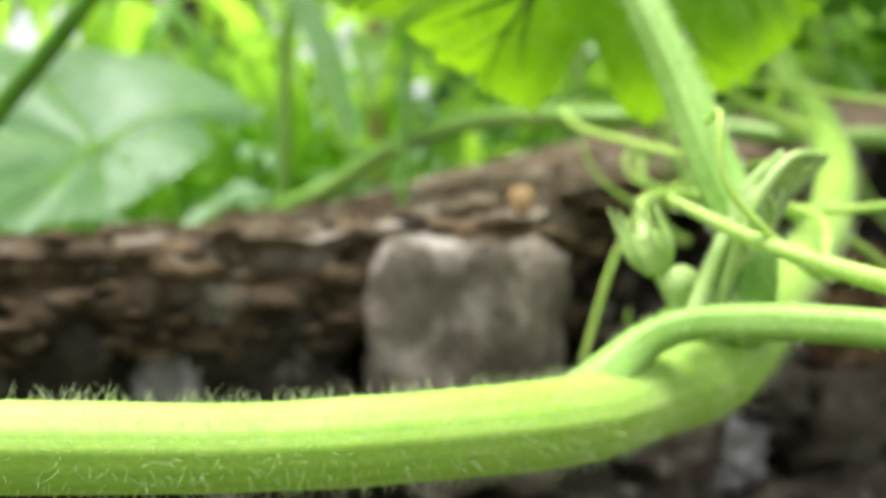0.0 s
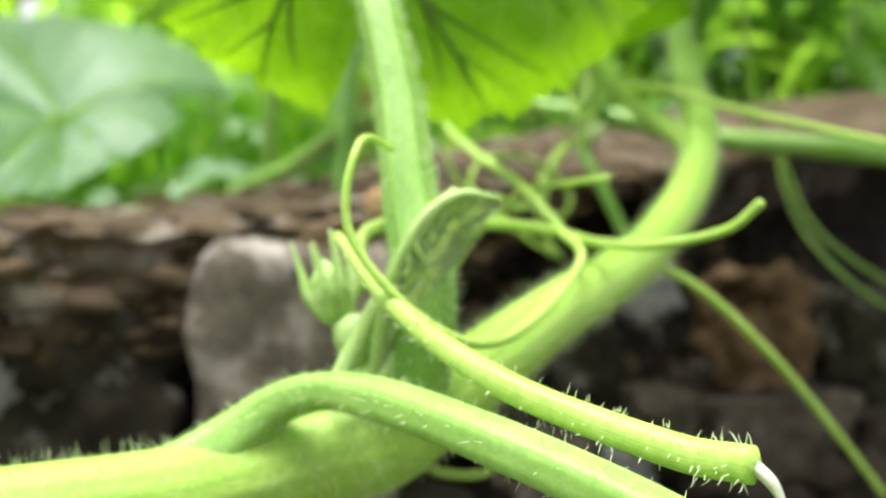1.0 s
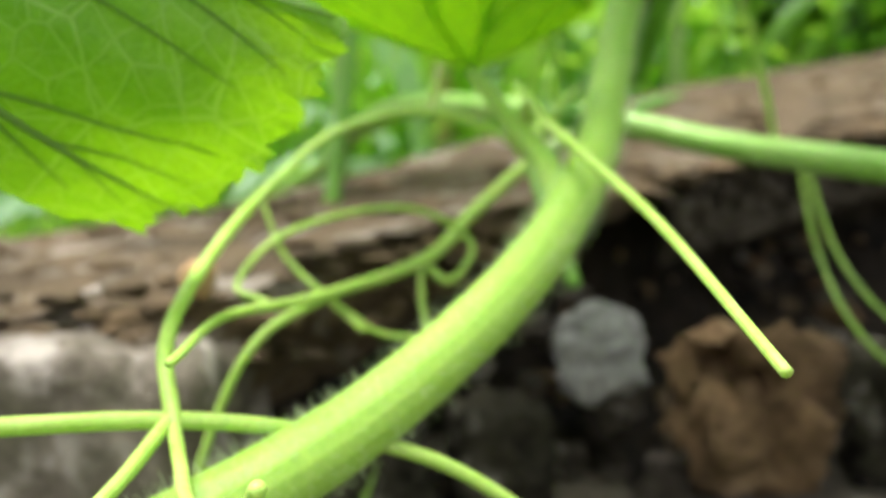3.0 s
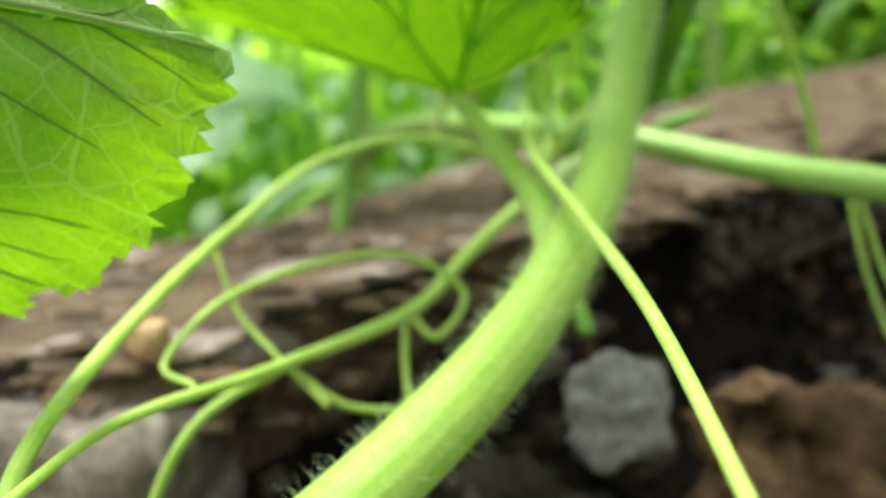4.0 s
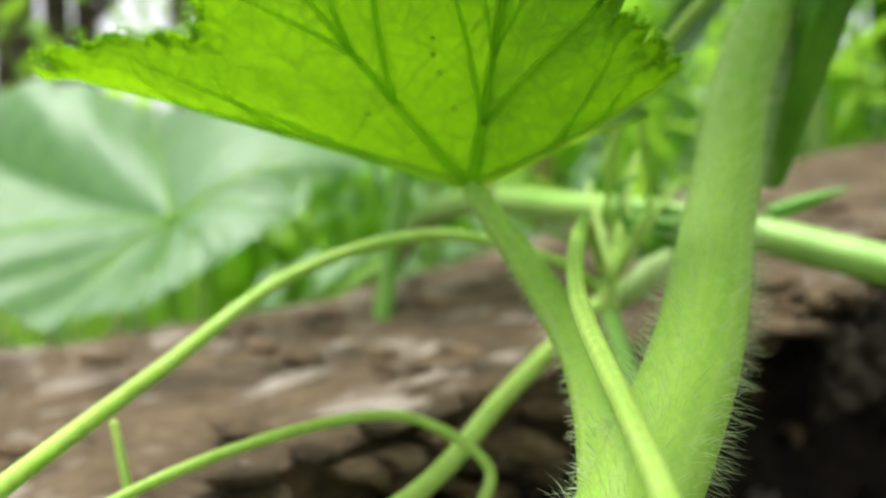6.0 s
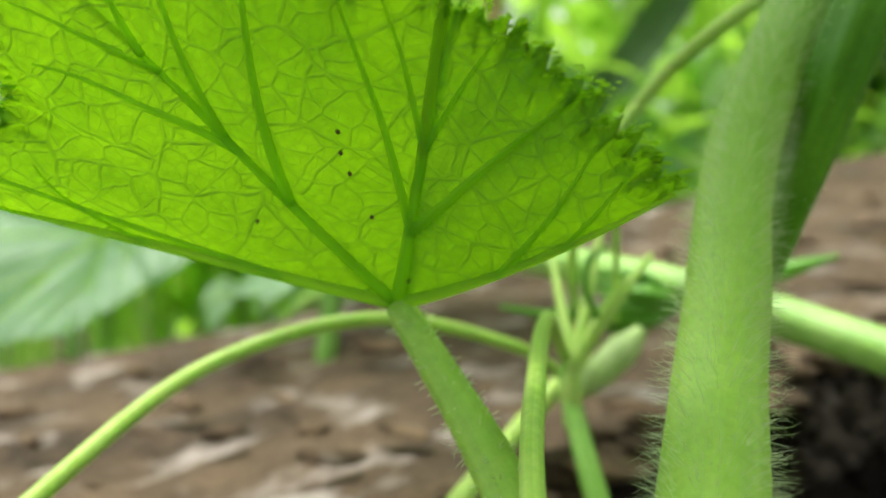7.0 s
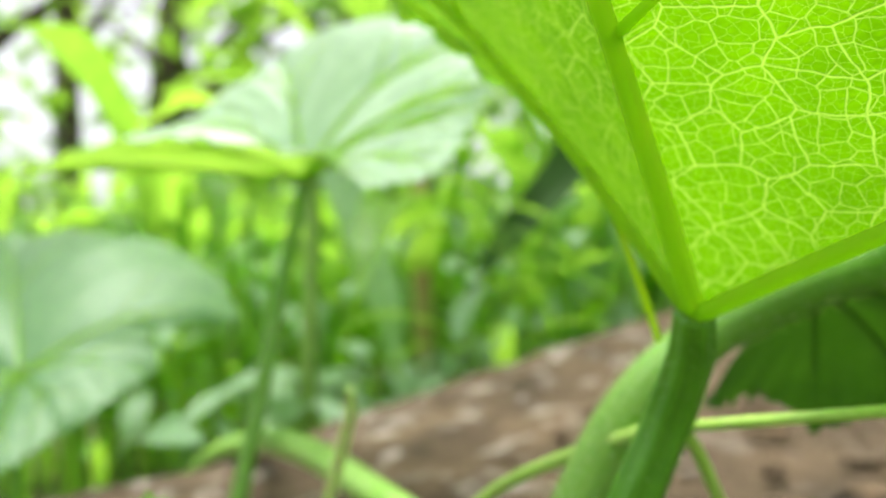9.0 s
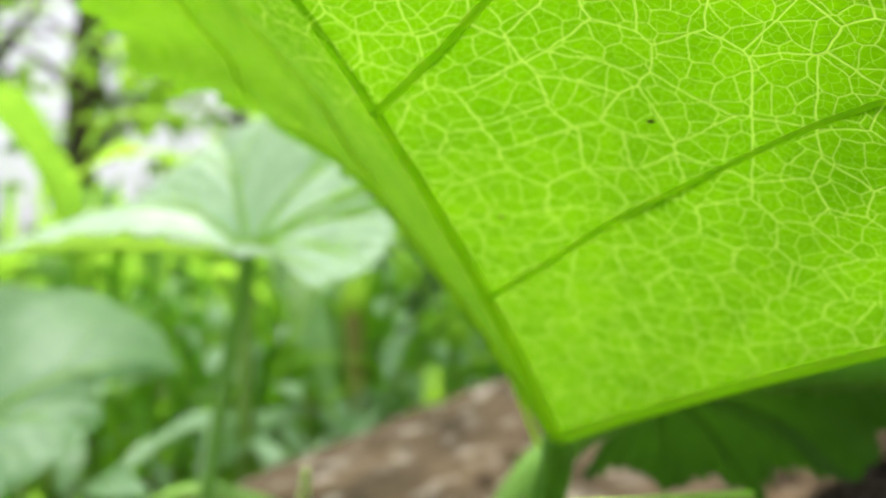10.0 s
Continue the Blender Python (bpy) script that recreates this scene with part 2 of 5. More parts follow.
STONE_GREY = rock_material("grey_stone", (0.131, 0.110, 0.090), (0.244, 0.215, 0.173), (0.575, 0.512, 0.463), 34.0, 0.88, 1.0, 0.003, (0.52, 0.72))
STONE_DARK = rock_material("mossy_dark_stone", (0.022, 0.020, 0.013), (0.085, 0.074, 0.052), (0.26, 0.235, 0.20), 44.0, 0.95, 1.0, 0.005, (0.58, 0.70))
STONE_EARTH = rock_material("brown_grey_stone", (0.048, 0.039, 0.030), (0.135, 0.112, 0.090), (0.32, 0.28, 0.24), 40.0, 0.95, 1.0, 0.003, (0.58, 0.74))
STONE_BROWN = rock_material("rusty_brown_stone", (0.045, 0.029, 0.018), (0.235, 0.145, 0.080), (0.44, 0.30, 0.18), 24.0, 0.9, 1.0, 0.004, (0.56, 0.72))
STONE_WHITE = rock_material("whitish_stone", (0.24, 0.235, 0.245), (0.42, 0.41, 0.425), (0.56, 0.55, 0.56), 60.0, 0.85, 0.8, 0.002, (0.6, 0.75))
PEBBLE = rock_material("orange_pebble", (0.40, 0.24, 0.12), (0.62, 0.42, 0.24), (0.7, 0.56, 0.4), 150.0, 0.8, 0.4, 0.0008, (0.6, 0.75))
GROUND = rock_material("garden_soil", (0.04, 0.035, 0.02), (0.10, 0.085, 0.05), (0.09, 0.14, 0.03), 6.0, 1.0, 0.8, 0.01, (0.45, 0.6))
BARK = rock_material("tree_bark", (0.05, 0.04, 0.03), (0.14, 0.11, 0.085), (0.22, 0.2, 0.16), 9.0, 0.95, 0.9, 0.02, (0.6, 0.75))

# ---- builders ----
ROOTS = {}


def thing(name, place, label, category, group="", kind=""):
    ob = new(name)
    ob.location = place
    ob.empty_display_size = 0.02
    ROOTS[ob.name] = Vector(place)
    return tagged(ob, label, category, group, kind)


def root_of(ob):
    while ob.parent:
        ob = ob.parent
    return ROOTS[ob.name]


def part(name, shape, mat, parent, label="", smooth=True, kind=""):
    """Links (verts, faces[, uvs per vertex]) in world coordinates as ONE mesh under a thing or a part."""
    verts, faces = shape[0], shape[1]
    me = bpy.data.meshes.new(name)
    o = root_of(parent)
    me.from_pydata([(v[0] - o.x, v[1] - o.y, v[2] - o.z) for v in verts], [], faces)
    me.update()
    me.materials.append(mat)
    if smooth:
        me.polygons.foreach_set("use_smooth", [True] * len(me.polygons))
    if len(shape) > 2:
        layer = me.uv_layers.new(name="UVMap")
        idx = np.zeros(len(me.loops), dtype=np.int32)
        me.loops.foreach_get("vertex_index", idx)
        layer.data.foreach_set("uv", np.asarray(shape[2], dtype=np.float32)[idx].ravel())
    ob = new(name, me)
    ob.parent = parent
    return tagged(ob, label, "", "", kind)


def solo(name, shape, mat, label, category, group="", kind="", smooth=True, place=(0, 0, 0)):
    """A top-level thing of one mesh."""
    me = bpy.data.meshes.new(name)
    o = Vector(place)
    me.from_pydata([(v[0] - o.x, v[1] - o.y, v[2] - o.z) for v in shape[0]], [], shape[1])
    me.update()
    me.materials.append(mat)
    if smooth:
        me.polygons.foreach_set("use_smooth", [True] * len(me.polygons))
    if len(shape) > 2:
        layer = me.uv_layers.new(name="UVMap")
        idx = np.zeros(len(me.loops), dtype=np.int32)
        me.loops.foreach_get("vertex_index", idx)
        layer.data.foreach_set("uv", np.asarray(shape[2], dtype=np.float32)[idx].ravel())
    ob = new(name, me)
    ob.location = o
    ROOTS[ob.name] = o
    return tagged(ob, label, category, group, kind)


def joined(shapes):
    verts, faces, uvs = [], [], []
    for s in shapes:
        k = len(verts)
        verts.extend(s[0])
        faces.extend([tuple(i + k for i in f) for f in s[1]])
        if len(s) > 2:
            uvs.extend(s[2])
    return (verts, faces, uvs) if uvs else (verts, faces)


def spline(ctrl, n):
    """A smooth line of n points through the control points."""
    k = np.asarray(ctrl, dtype=float)
    k = np.vstack([2 * k[0] - k[1], k, 2 * k[-1] - k[-2]])
    u = np.linspace(0, len(k) - 3 - 1e-6, n)
    i = u.astype(int)
    w = (u - i)[:, None]
    a, b, c, d = k[i], k[i + 1], k[i + 2], k[i + 3]
    return 0.5 * (2 * b + (c - a) * w + (2 * a - 5 * b + 4 * c - d) * w ** 2 + (3 * b - a - 3 * c + d) * w ** 3)


def frames_along(p):
    t = np.gradient(p, axis=0)
    t /= np.linalg.norm(t, axis=1)[:, None] + 1e-12
    side = np.cross(t[0], (0.13, 0.21, 0.97))
    if np.linalg.norm(side) < 1e-3:
        side = np.cross(t[0], (1, 0, 0))
    s, b = [], []
    for k in range(len(p)):
        side = side - t[k] * side.dot(t[k])
        side = side / np.linalg.norm(side)
        s.append(side)
        b.append(np.cross(t[k], side))
    return t, np.array(s), np.array(b)


def tube(ctrl, radii, n=60, seg=12, ridge=0.0, ridges=5, twist=0.0, wobble=0.0, seed=0, angular=0.0, phase=0.0):
    """A closed round stem along a spline; radii are spread evenly along it."""
    p = spline(ctrl, n)
    r = np.interp(np.linspace(0, 1, n), np.linspace(0, 1, len(radii)), radii)
    rng = np.random.RandomState(seed)
    if wobble:
        r = r * (1 + wobble * np.convolve(rng.randn(n + 6), np.ones(7) / 7, "valid"))
    t, s, b = frames_along(p)
    verts, faces, uvs = [], [], []
    for k in range(n):
        for j in range(seg):
            a = 2 * math.pi * j / seg
            uvs.append((math.cos(a), math.sin(a)))
            rr = r[k] * (1 + ridge * math.cos(ridges * a + twist * k / n))
            if angular:             # five flat sides with blunt edges, rounder towards the young end
                flat = angular * float(np.interp(k / n, (0.24, 0.37), (1.0, 0.0)))
                q = (a - phase) % (2 * math.pi / 5) - math.pi / 5
                rr *= 1 - flat + flat * 0.90 / math.cos(q) * 1.05
            verts.append(tuple(p[k] + rr * (math.cos(a) * s[k] + math.sin(a) * b[k])))
    for k in range(n - 1):
        for j in range(seg):
            faces.append((k * seg + j, k * seg + (j + 1) % seg, (k + 1) * seg + (j + 1) % seg, (k + 1) * seg + j))
    for k, tip in ((0, p[0] - t[0] * r[0] * 0.5), (n - 1, p[-1] + t[-1] * r[-1] * 0.6)):
        c = len(verts)
        verts.append(tuple(tip))
        uvs.append((0.0, 0.0))
        for j in range(seg):
            q = (k * seg + j, k * seg + (j + 1) % seg, c)
            faces.append(q if k else q[::-1])
    return verts, faces, uvs


def hairs(ctrl, radii, count, length, seed, thick=0.00006, lean=0.35):
    """Fine bristles all round a stem."""
    rng = np.random.RandomState(seed)
    p = spline(ctrl, 200)
    r = np.interp(np.linspace(0, 1, 200), np.linspace(0, 1, len(radii)), radii)
    t, s, b = frames_along(p)
    verts, faces = [], []
    for _ in range(count):
        k = rng.randint(2, 198)
        a = rng.rand() * 2 * math.pi
        out = math.cos(a) * s[k] + math.sin(a) * b[k]
        foot = p[k] + out * r[k] * 0.97 + t[k] * rng.randn() * 0.0004
        way = out + t[k] * rng.randn() * lean + rng.randn(3) * 0.10
        way /= np.linalg.norm(way)
        h = length * (0.45 + 0.75 * rng.rand())
        u = np.cross(way, t[k])
        u /= np.linalg.norm(u) + 1e-9
        v = np.cross(way, u)
        bend = foot + way * h * 0.6
        tip = foot + way * h + t[k] * rng.randn() * h * 0.12
        i = len(verts)
        for c, th in ((foot, thick), (bend, thick * 0.6)):
            for q in range(3):
                g = 2 * math.pi * q / 3
                verts.append(tuple(c + th * (math.cos(g) * u + math.sin(g) * v)))
        verts.append(tuple(tip))
        for q in range(3):
            faces.append((i + q, i + (q + 1) % 3, i + 3 + (q + 1) % 3, i + 3 + q))
            faces.append((i + 3 + q, i + 3 + (q + 1) % 3, i + 6))
    return verts, faces


class Blade:
    """A palmate leaf: a fan of main veins from one base, each bowed, with the blade stretched and pleated between them."""

    def __init__(self, base, veins, sinus=0.18, bulge=0.08, teeth=9, tooth=0.03, crisp=0.0, seed=0, wave=1.0, cleft=None):
        self.base = np.array(base, float)
        self.tips = [np.array(v[0], float) - self.base for v in veins]
        self.bows = [np.array(v[1], float) for v in veins]
        self.sinus, self.bulge, self.teeth, self.tooth, self.crisp, self.wave = sinus, bulge, teeth, tooth, crisp, wave
        self.cleft = cleft or {}
        self.rng = np.random.RandomState(seed)
        self.angles = [0.0]
        for a, b in zip(self.tips, self.tips[1:]):
            c = a.dot(b) / np.linalg.norm(a) / np.linalg.norm(b)
            self.angles.append(self.angles[-1] + math.acos(max(-1, min(1, c))))
        self.phase = self.rng.rand(40) * 6.28

    def dip(self, i):
        return self.sinus[i] if isinstance(self.sinus, (list, tuple)) else self.sinus

    def vein(self, i, r):
        return self.tips[i] * r + self.bows[i] * 4 * r * (1 - r)

    def normal(self, i):
        n = np.cross(self.tips[i], self.tips[i + 1])
        return n / (np.linalg.norm(n) + 1e-12)

    def at(self, i, u, r, wave=True):
        """The point at the share u between the veins i and i + 1, and r of the way out."""
        m = 1 - self.dip(i) * max(0.0, math.sin(math.pi * u)) ** self.cleft.get(i, 0.8)
        a, b = self.vein(i, r * m), self.vein(i + 1, r * m)
        la, lb = np.linalg.norm(a), np.linalg.norm(b)
        p = a * (1 - u) + b * u
        want = la * (1 - u) + lb * u
        size = np.linalg.norm(p)
        if size > 1e-9:
            p = p * (want / size)
        k = i + u
        lift = (self.bulge[i] if isinstance(self.bulge, tuple) else self.bulge) * math.sin(math.pi * u) * want
        if wave:
            lift += self.wave * 0.035 * want * r * math.sin(k * 7 + self.phase[0]) * math.sin(r * 5 + self.phase[1])
            lift += self.wave * 0.012 * want * math.sin(k * 23 + self.phase[2] + 9 * r) * r
        return self.base + p + self.normal(min(i, len(self.tips) - 2)) * lift, want

    def mesh(self, nu=22, nr=20):
        verts, uvs, faces = [], [], []
        cols = (len(self.tips) - 1) * nu + 1
        for c in range(cols):
            i = min(c // nu, len(self.tips) - 2)
            u = c / nu - i
            ang = self.angles[i] * (1 - u) + self.angles[i + 1] * u
            saw = (u * self.teeth) % 1.0
            edge = 1 + self.tooth * (abs(saw - 0.5) * 2 - 0.5) + self.tooth * 0.6 * self.rng.randn()
            for q in range(nr):
                r = q / (nr - 1)
                rr = r * (1 + (edge - 1) * r ** 6)
                p, want = self.at(i, u, rr)
                if q >= nr - 3 and self.crisp:
                    p = p + self.normal(i) * self.crisp * (q - nr + 4) / 3 * self.rng.randn()
                verts.append(tuple(p))
                uvs.append((want * math.cos(ang) , want * math.sin(ang)))
        for c in range(cols - 1):
            for q in range(nr - 1):
                k = c * nr + q
                if q == 0:
                    faces.append((k, k + nr + 1, k + 1))
                else:
                    faces.append((k, k + nr, k + nr + 1, k + 1))
        return verts, faces, uvs

    def main_vein(self, i, r0, reach=0.97):
        pts = []
        for k in range(9):
            r = reach * k / 8
            p = self.base + self.vein(i, r)
            pts.append(p)
        return tube(pts, (r0, r0 * 0.7, r0 * 0.45, r0 * 0.18), 40, 8)

    def side_vein(self, i, r_from, u_to, r_to, r0):
        # straight in the flattened leaf, with a slight bend towards the tip
        j = i if u_to > 0 else i - 1
        gap = self.angles[j + 1] - self.angles[j]
        turn = abs(u_to) * gap
        x1, y1 = r_to * math.cos(turn), r_to * math.sin(turn)
        pts = []
        for k in range(9):
            s = k / 8
            x = r_from + (x1 - r_from) * s + 0.05 * math.sin(math.pi * s) * (r_to - r_from)
            y = y1 * s
            rr, u = math.hypot(x, y), math.atan2(y, x) / gap
            p, _ = self.at(j, u if u_to > 0 else 1 - u, rr)
            pts.append(p)
        return tube(pts, (r0, r0 * 0.6, r0 * 0.25), 24, 6)


def half_shell(shape, way):
    """The half of a vein that stands proud of the blade on one side."""
    verts, way = np.array(shape[0]), np.array(way)
    faces = [f for f in shape[1] if np.cross(verts[f[1]] - verts[f[0]], verts[f[2]] - verts[f[0]]).dot(way) > 0]
    return shape[0], faces


def leaf(name, blade, parent, mat, vein_mat, r0, label, nu=22, nr=20, sides=((0.28, 0.34, 0.62), (0.46, 0.36, 0.80), (0.64, 0.34, 0.93)), both=True, under=None):
    shell = (lambda shape: half_shell(shape, under)) if under else (lambda shape: shape)
    ob = part(name, blade.mesh(nu, nr), mat, parent, label)
    last = len(blade.tips) - 1
    for i in range(last + 1):
        part("vein", shell(blade.main_vein(i, r0)), vein_mat, ob)
        if isinstance(sides, dict):
            for (a, u, b, w) in sides.get(i, ()):
                part("side_vein", shell(blade.side_vein(i, a, u, b, r0 * w)), vein_mat, ob)
            continue
        for (a, u, b) in sides:
            if i < last:
                part("side_vein", shell(blade.side_vein(i, a, u, b, r0 * 0.42)), vein_mat, ob)
            if i > 0 and both:
                part("side_vein", shell(blade.side_vein(i, a + 0.06, -u, min(b + 0.03, 0.985), r0 * 0.42)), vein_mat, ob)
    return ob


def rough_ball(center, size, seed, amount=0.22, sub=3, cut=0.0, turn=0.0, freq=1.4):
    """A chipped stone or clod: a ball squeezed to a box-like body and roughened at two scales."""
    bm = bmesh.new()
    bmesh.ops.create_icosphere(bm, subdivisions=sub, radius=1.0)
    off = Vector((seed * 3.1, seed * 1.7, seed * 0.9))
    rot = Euler((0, 0, turn)).to_matrix()
    verts = []
    for v in bm.verts:
        p = v.co.copy()
        if cut:
            e = 2 + cut * 6
            k = (abs(p.x) ** e + abs(p.y) ** e + abs(p.z) ** e) ** (1 / e)
            p = p / k
        d = 1 + amount * noise.noise(p * freq + off) + amount * 0.4 * noise.noise(p * freq * 3.3 + off) + amount * 0.16 * noise.noise(p * freq * 9 + off)
        p = Vector((p.x * size[0], p.y * size[1], p.z * size[2])) * d
        p = rot @ p
        verts.append((p.x + center[0], p.y + center[1], p.z + center[2]))
    faces = [tuple(x.index for x in f.verts) for f in bm.faces]
    bm.free()
    return verts, faces


def dented(shape, spot, reach, way):
    """The shape with a smooth hollow pressed into it at one spot."""
    verts, spot, way = np.array(shape[0]), np.array(spot), np.array(way)
    near = np.clip(1 - ((verts - spot) ** 2).sum(1) / reach ** 2, 0, 1)[:, None]
    return ([tuple(v) for v in verts + near ** 1.5 * way],) + tuple(shape[1:])


# ---- garden wall: mud-mortar coping over a face of soil and stones ----
RIDGE_X = (-1.6, -0.8, -0.30, -0.15, 0.01, 0.19, 0.43, 0.69, 1.6)
RIDGE_Y = (0.05, 0.28, 0.52, 0.675, 0.82, 0.97, 1.08, 1.16, 1.35)
RIDGE_Z = (-0.09, -0.05, -0.02, 0.0, 0.055, 0.109, 0.152, 0.198, 0.34)


FRONT_X = (-0.9, -0.3, -0.1, -0.04, 0.026, 0.08, 0.155, 0.3, 0.6, 1.0)
FRONT_Y = (0.02, 0.15, 0.228, 0.249, 0.266, 0.335, 0.450, 0.60, 0.85, 1.05)
EDGE_Z = (-0.06, -0.015, -0.006, -0.005, 0.004, 0.015, 0.030, 0.060, 0.110, 0.18)


def front_y(x):
    return float(np.interp(x, FRONT_X, FRONT_Y))


def edge_z(x):
    return float(np.interp(x, FRONT_X, EDGE_Z))


def foot_y(x):
    return 0.262 + 0.30 * x


def lip(x):
    return float(np.interp(x, (0.03, 0.10, 0.16), (1.0, 0.3, 0.12)))


def hollow(x):
    return float(np.interp(x, (0.03, 0.12, 0.20), (0.045, 0.10, 0.15)))


def coping_shape(nx=420, nw=84):
    verts, faces = [], []
    for a in range(nx):
        s = a / (nx - 1)
        x0 = -0.9 + 1.9 * s
        yf, zf = front_y(x0), edge_z(x0)
        # the top runs back along a slanting line to the ridge
        xr = x0 + 0.02
        yr, zr = np.interp(xr, RIDGE_X, RIDGE_Y), np.interp(xr, RIDGE_X, RIDGE_Z)
        for b in range(nw):
            w = b / (nw - 1)
            if w < 0.22:            # under the lip, back into the dark, and up the broken front
                k = w / 0.22
                if k < 0.4:
                    p = Vector((x0, yf + hollow(x0) - (hollow(x0) - 0.003) * k / 0.4, zf - 0.012 - 0.034 * lip(x0) + 0.012 * k / 0.4))
                else:
                    q = (k - 0.4) / 0.6
                    p = Vector((x0, yf + 0.003 - 0.004 * math.sin(math.pi * q), zf - 0.034 * lip(x0) * (1 - q)))
            elif w < 0.86:
                k = (w - 0.22) / 0.64
                k = k ** 1.5
                p = Vector((x0 + 0.02 * k, yf + (yr - yf) * k, zf + (zr - zf) * k - 0.010 * math.sin(math.pi * k) * (1 - k)))
            else:                   # behind the ridge, down to the ground
                k = (w - 0.86) / 0.14
                p = Vector((xr, yr + 0.25 * k, zr - (zr + 0.22) * k * k))
            rough = 1.0 if w < 0.3 else float(np.interp(x0, (0.03, 0.14), (0.8, 0.35)))
            q = p * 24
            n1 = noise.noise(q)
            n2 = noise.noise(p * 70 + Vector((3, 1, 7)))
            n3 = noise.noise(p * 190 + Vector((9, 4, 2)))
            front = max(0.0, 1 - abs(w - 0.14) / 0.14)
            p.z += rough * (0.005 * n1 + 0.0025 * n2 + 0.0010 * n3)
            p.y += front * (0.012 * noise.noise(p * 34 + Vector((5, 5, 5))) + 0.009 * n2 + 0.004 * n3)
            p.y += front * 0.007 * noise.noise(Vector((p.x * 22, 2.0, p.z * 210)))
            p.z += front * (0.006 * noise.noise(p * 45 + Vector((1, 8, 5))) + 0.003 * n3) * (1 if w < 0.2 else 0.4)
            verts.append(tuple(p))
    for a in range(nx - 1):
        for b in range(nw - 1):
            k = a * nw + b
            faces.append((k, k + nw, k + nw + 1, k + 1))
    return verts, faces


def face_y(x, w):
    """The earth face: hollowed under the lip, then a bank out to the foot."""
    k = max(0.0, (w - 0.25) / 0.75) ** 0.9
    return (front_y(x) + hollow(x) * 0.8) * (1 - k) + (foot_y(x) + 0.005) * k


def backing_shape(nx=150, nz=30):
    """The earth face between and behind the stones, its dark colour holding the lip's shade."""
    verts, faces = [], []
    for a in range(nx):
        x = -0.9 + 1.9 * a / (nx - 1)
        for b in range(nz):
            w = b / (nz - 1)
            z = edge_z(x) - 0.018 - w * (edge_z(x) + 0.20)
            y = face_y(x, w)
            p = Vector((x, y, z))
            y += 0.012 * noise.noise(p * 30) + 0.006 * noise.noise(p * 80) + 0.002 * noise.noise(p * 200)
            verts.append((x, y, z))
    for a in range(nx - 1):
        for b in range(nz - 1):
            k = a * nz + b
            faces.append((k, k + 1, k + nz + 1, k + nz))
    return verts, faces


wall = thing("wall_garden", (0, 0.3, -0.15), "low garden wall of rough stones and mud mortar", "wall", "", "structure")
part("coping", coping_shape(), COPING, wall, "weathered brown mud mortar coping")
part("earth_core", backing_shape(), SOIL, wall, "dark crumbly earth between the stones, shade in its colour")

STONES = [
    # centre, half sizes, boxiness, turn, material
    ((0.006, 0.262, -0.047), (0.031, 0.027, 0.040), 1.1, 0.12, STONE_GREY),
    ((-0.062, 0.262, -0.060), (0.030, 0.022, 0.034), 0.4, 0.2, STONE_DARK),
    ((-0.084, 0.250, -0.048), (0.016, 0.012, 0.018), 0.2, 0.3, STONE_WHITE),
    ((-0.130, 0.240, -0.055), (0.030, 0.022, 0.030), 0.4, 0.3, STONE_DARK),
    ((-0.190, 0.225, -0.060), (0.028, 0.022, 0.036), 0.4, 0.2, STONE_GREY),
    ((-0.260, 0.205, -0.060), (0.036, 0.022, 0.038), 0.4, 0.3, STONE_DARK),
    ((0.1260, 0.3230, -0.0215), (0.0125, 0.010, 0.0135), 0.1, 0.3, STONE_WHITE),
    ((0.1710, 0.330, -0.0365), (0.0250, 0.019, 0.0225), 0.0, 0.50, STONE_BROWN),
    ((0.172, 0.328, -0.078), (0.036, 0.022, 0.020), 0.4, 0.3, STONE_EARTH),
    ((0.110, 0.305, -0.090), (0.016, 0.014, 0.014), 0.3, 0.2, STONE_WHITE),
    ((0.084, 0.290, -0.092), (0.018, 0.016, 0.020), 0.4, 0.5, STONE_EARTH),
    ((0.128, 0.300, -0.066), (0.012, 0.012, 0.010), 0.2, 0.1, STONE_EARTH),
    ((0.066, 0.292, -0.055), (0.014, 0.014, 0.016), 0.3, 0.4, STONE_DARK),
    ((0.098, 0.308, -0.048), (0.014, 0.012, 0.014), 0.3, 0.4, STONE_DARK),
    ((0.225, 0.352, -0.050), (0.020, 0.018, 0.026), 0.4, 0.2, STONE_DARK),
    ((0.240, 0.352, -0.095), (0.030, 0.020, 0.024), 0.4, 0.2, STONE_EARTH),
    ((0.330, 0.375, -0.050), (0.036, 0.022, 0.032), 0.4, 0.4, STONE_BROWN),
    ((0.020, 0.262, -0.118), (0.044, 0.028, 0.026), 0.4, 0.1, STONE_DARK),
    ((0.130, 0.305, -0.125), (0.040, 0.026, 0.024), 0.4, 0.3, STONE_EARTH),
    ((-0.080, 0.240, -0.120), (0.044, 0.026, 0.026), 0.4, 0.3, STONE_GREY),
]
for k, (c, size, cut, turn, mat) in enumerate(STONES):
    shape = rough_ball(c, size, k + 1, 0.13 if k == 0 else (0.55 if mat == STONE_BROWN else 0.42), 5 if k == 0 else 4, cut, turn, 1.9 if k == 0 else 2.1)
    if c[0] == 0.1710:          # a deep cleft in the brown stone
        shape = dented(dented(shape, (0.1600, 0.313, -0.0215), 0.0120, (0.0, 0.036, 0.004)), (0.1680, 0.313, -0.0280), 0.0090, (0.0, 0.030, 0.004))
    part("stone", shape, mat, wall)

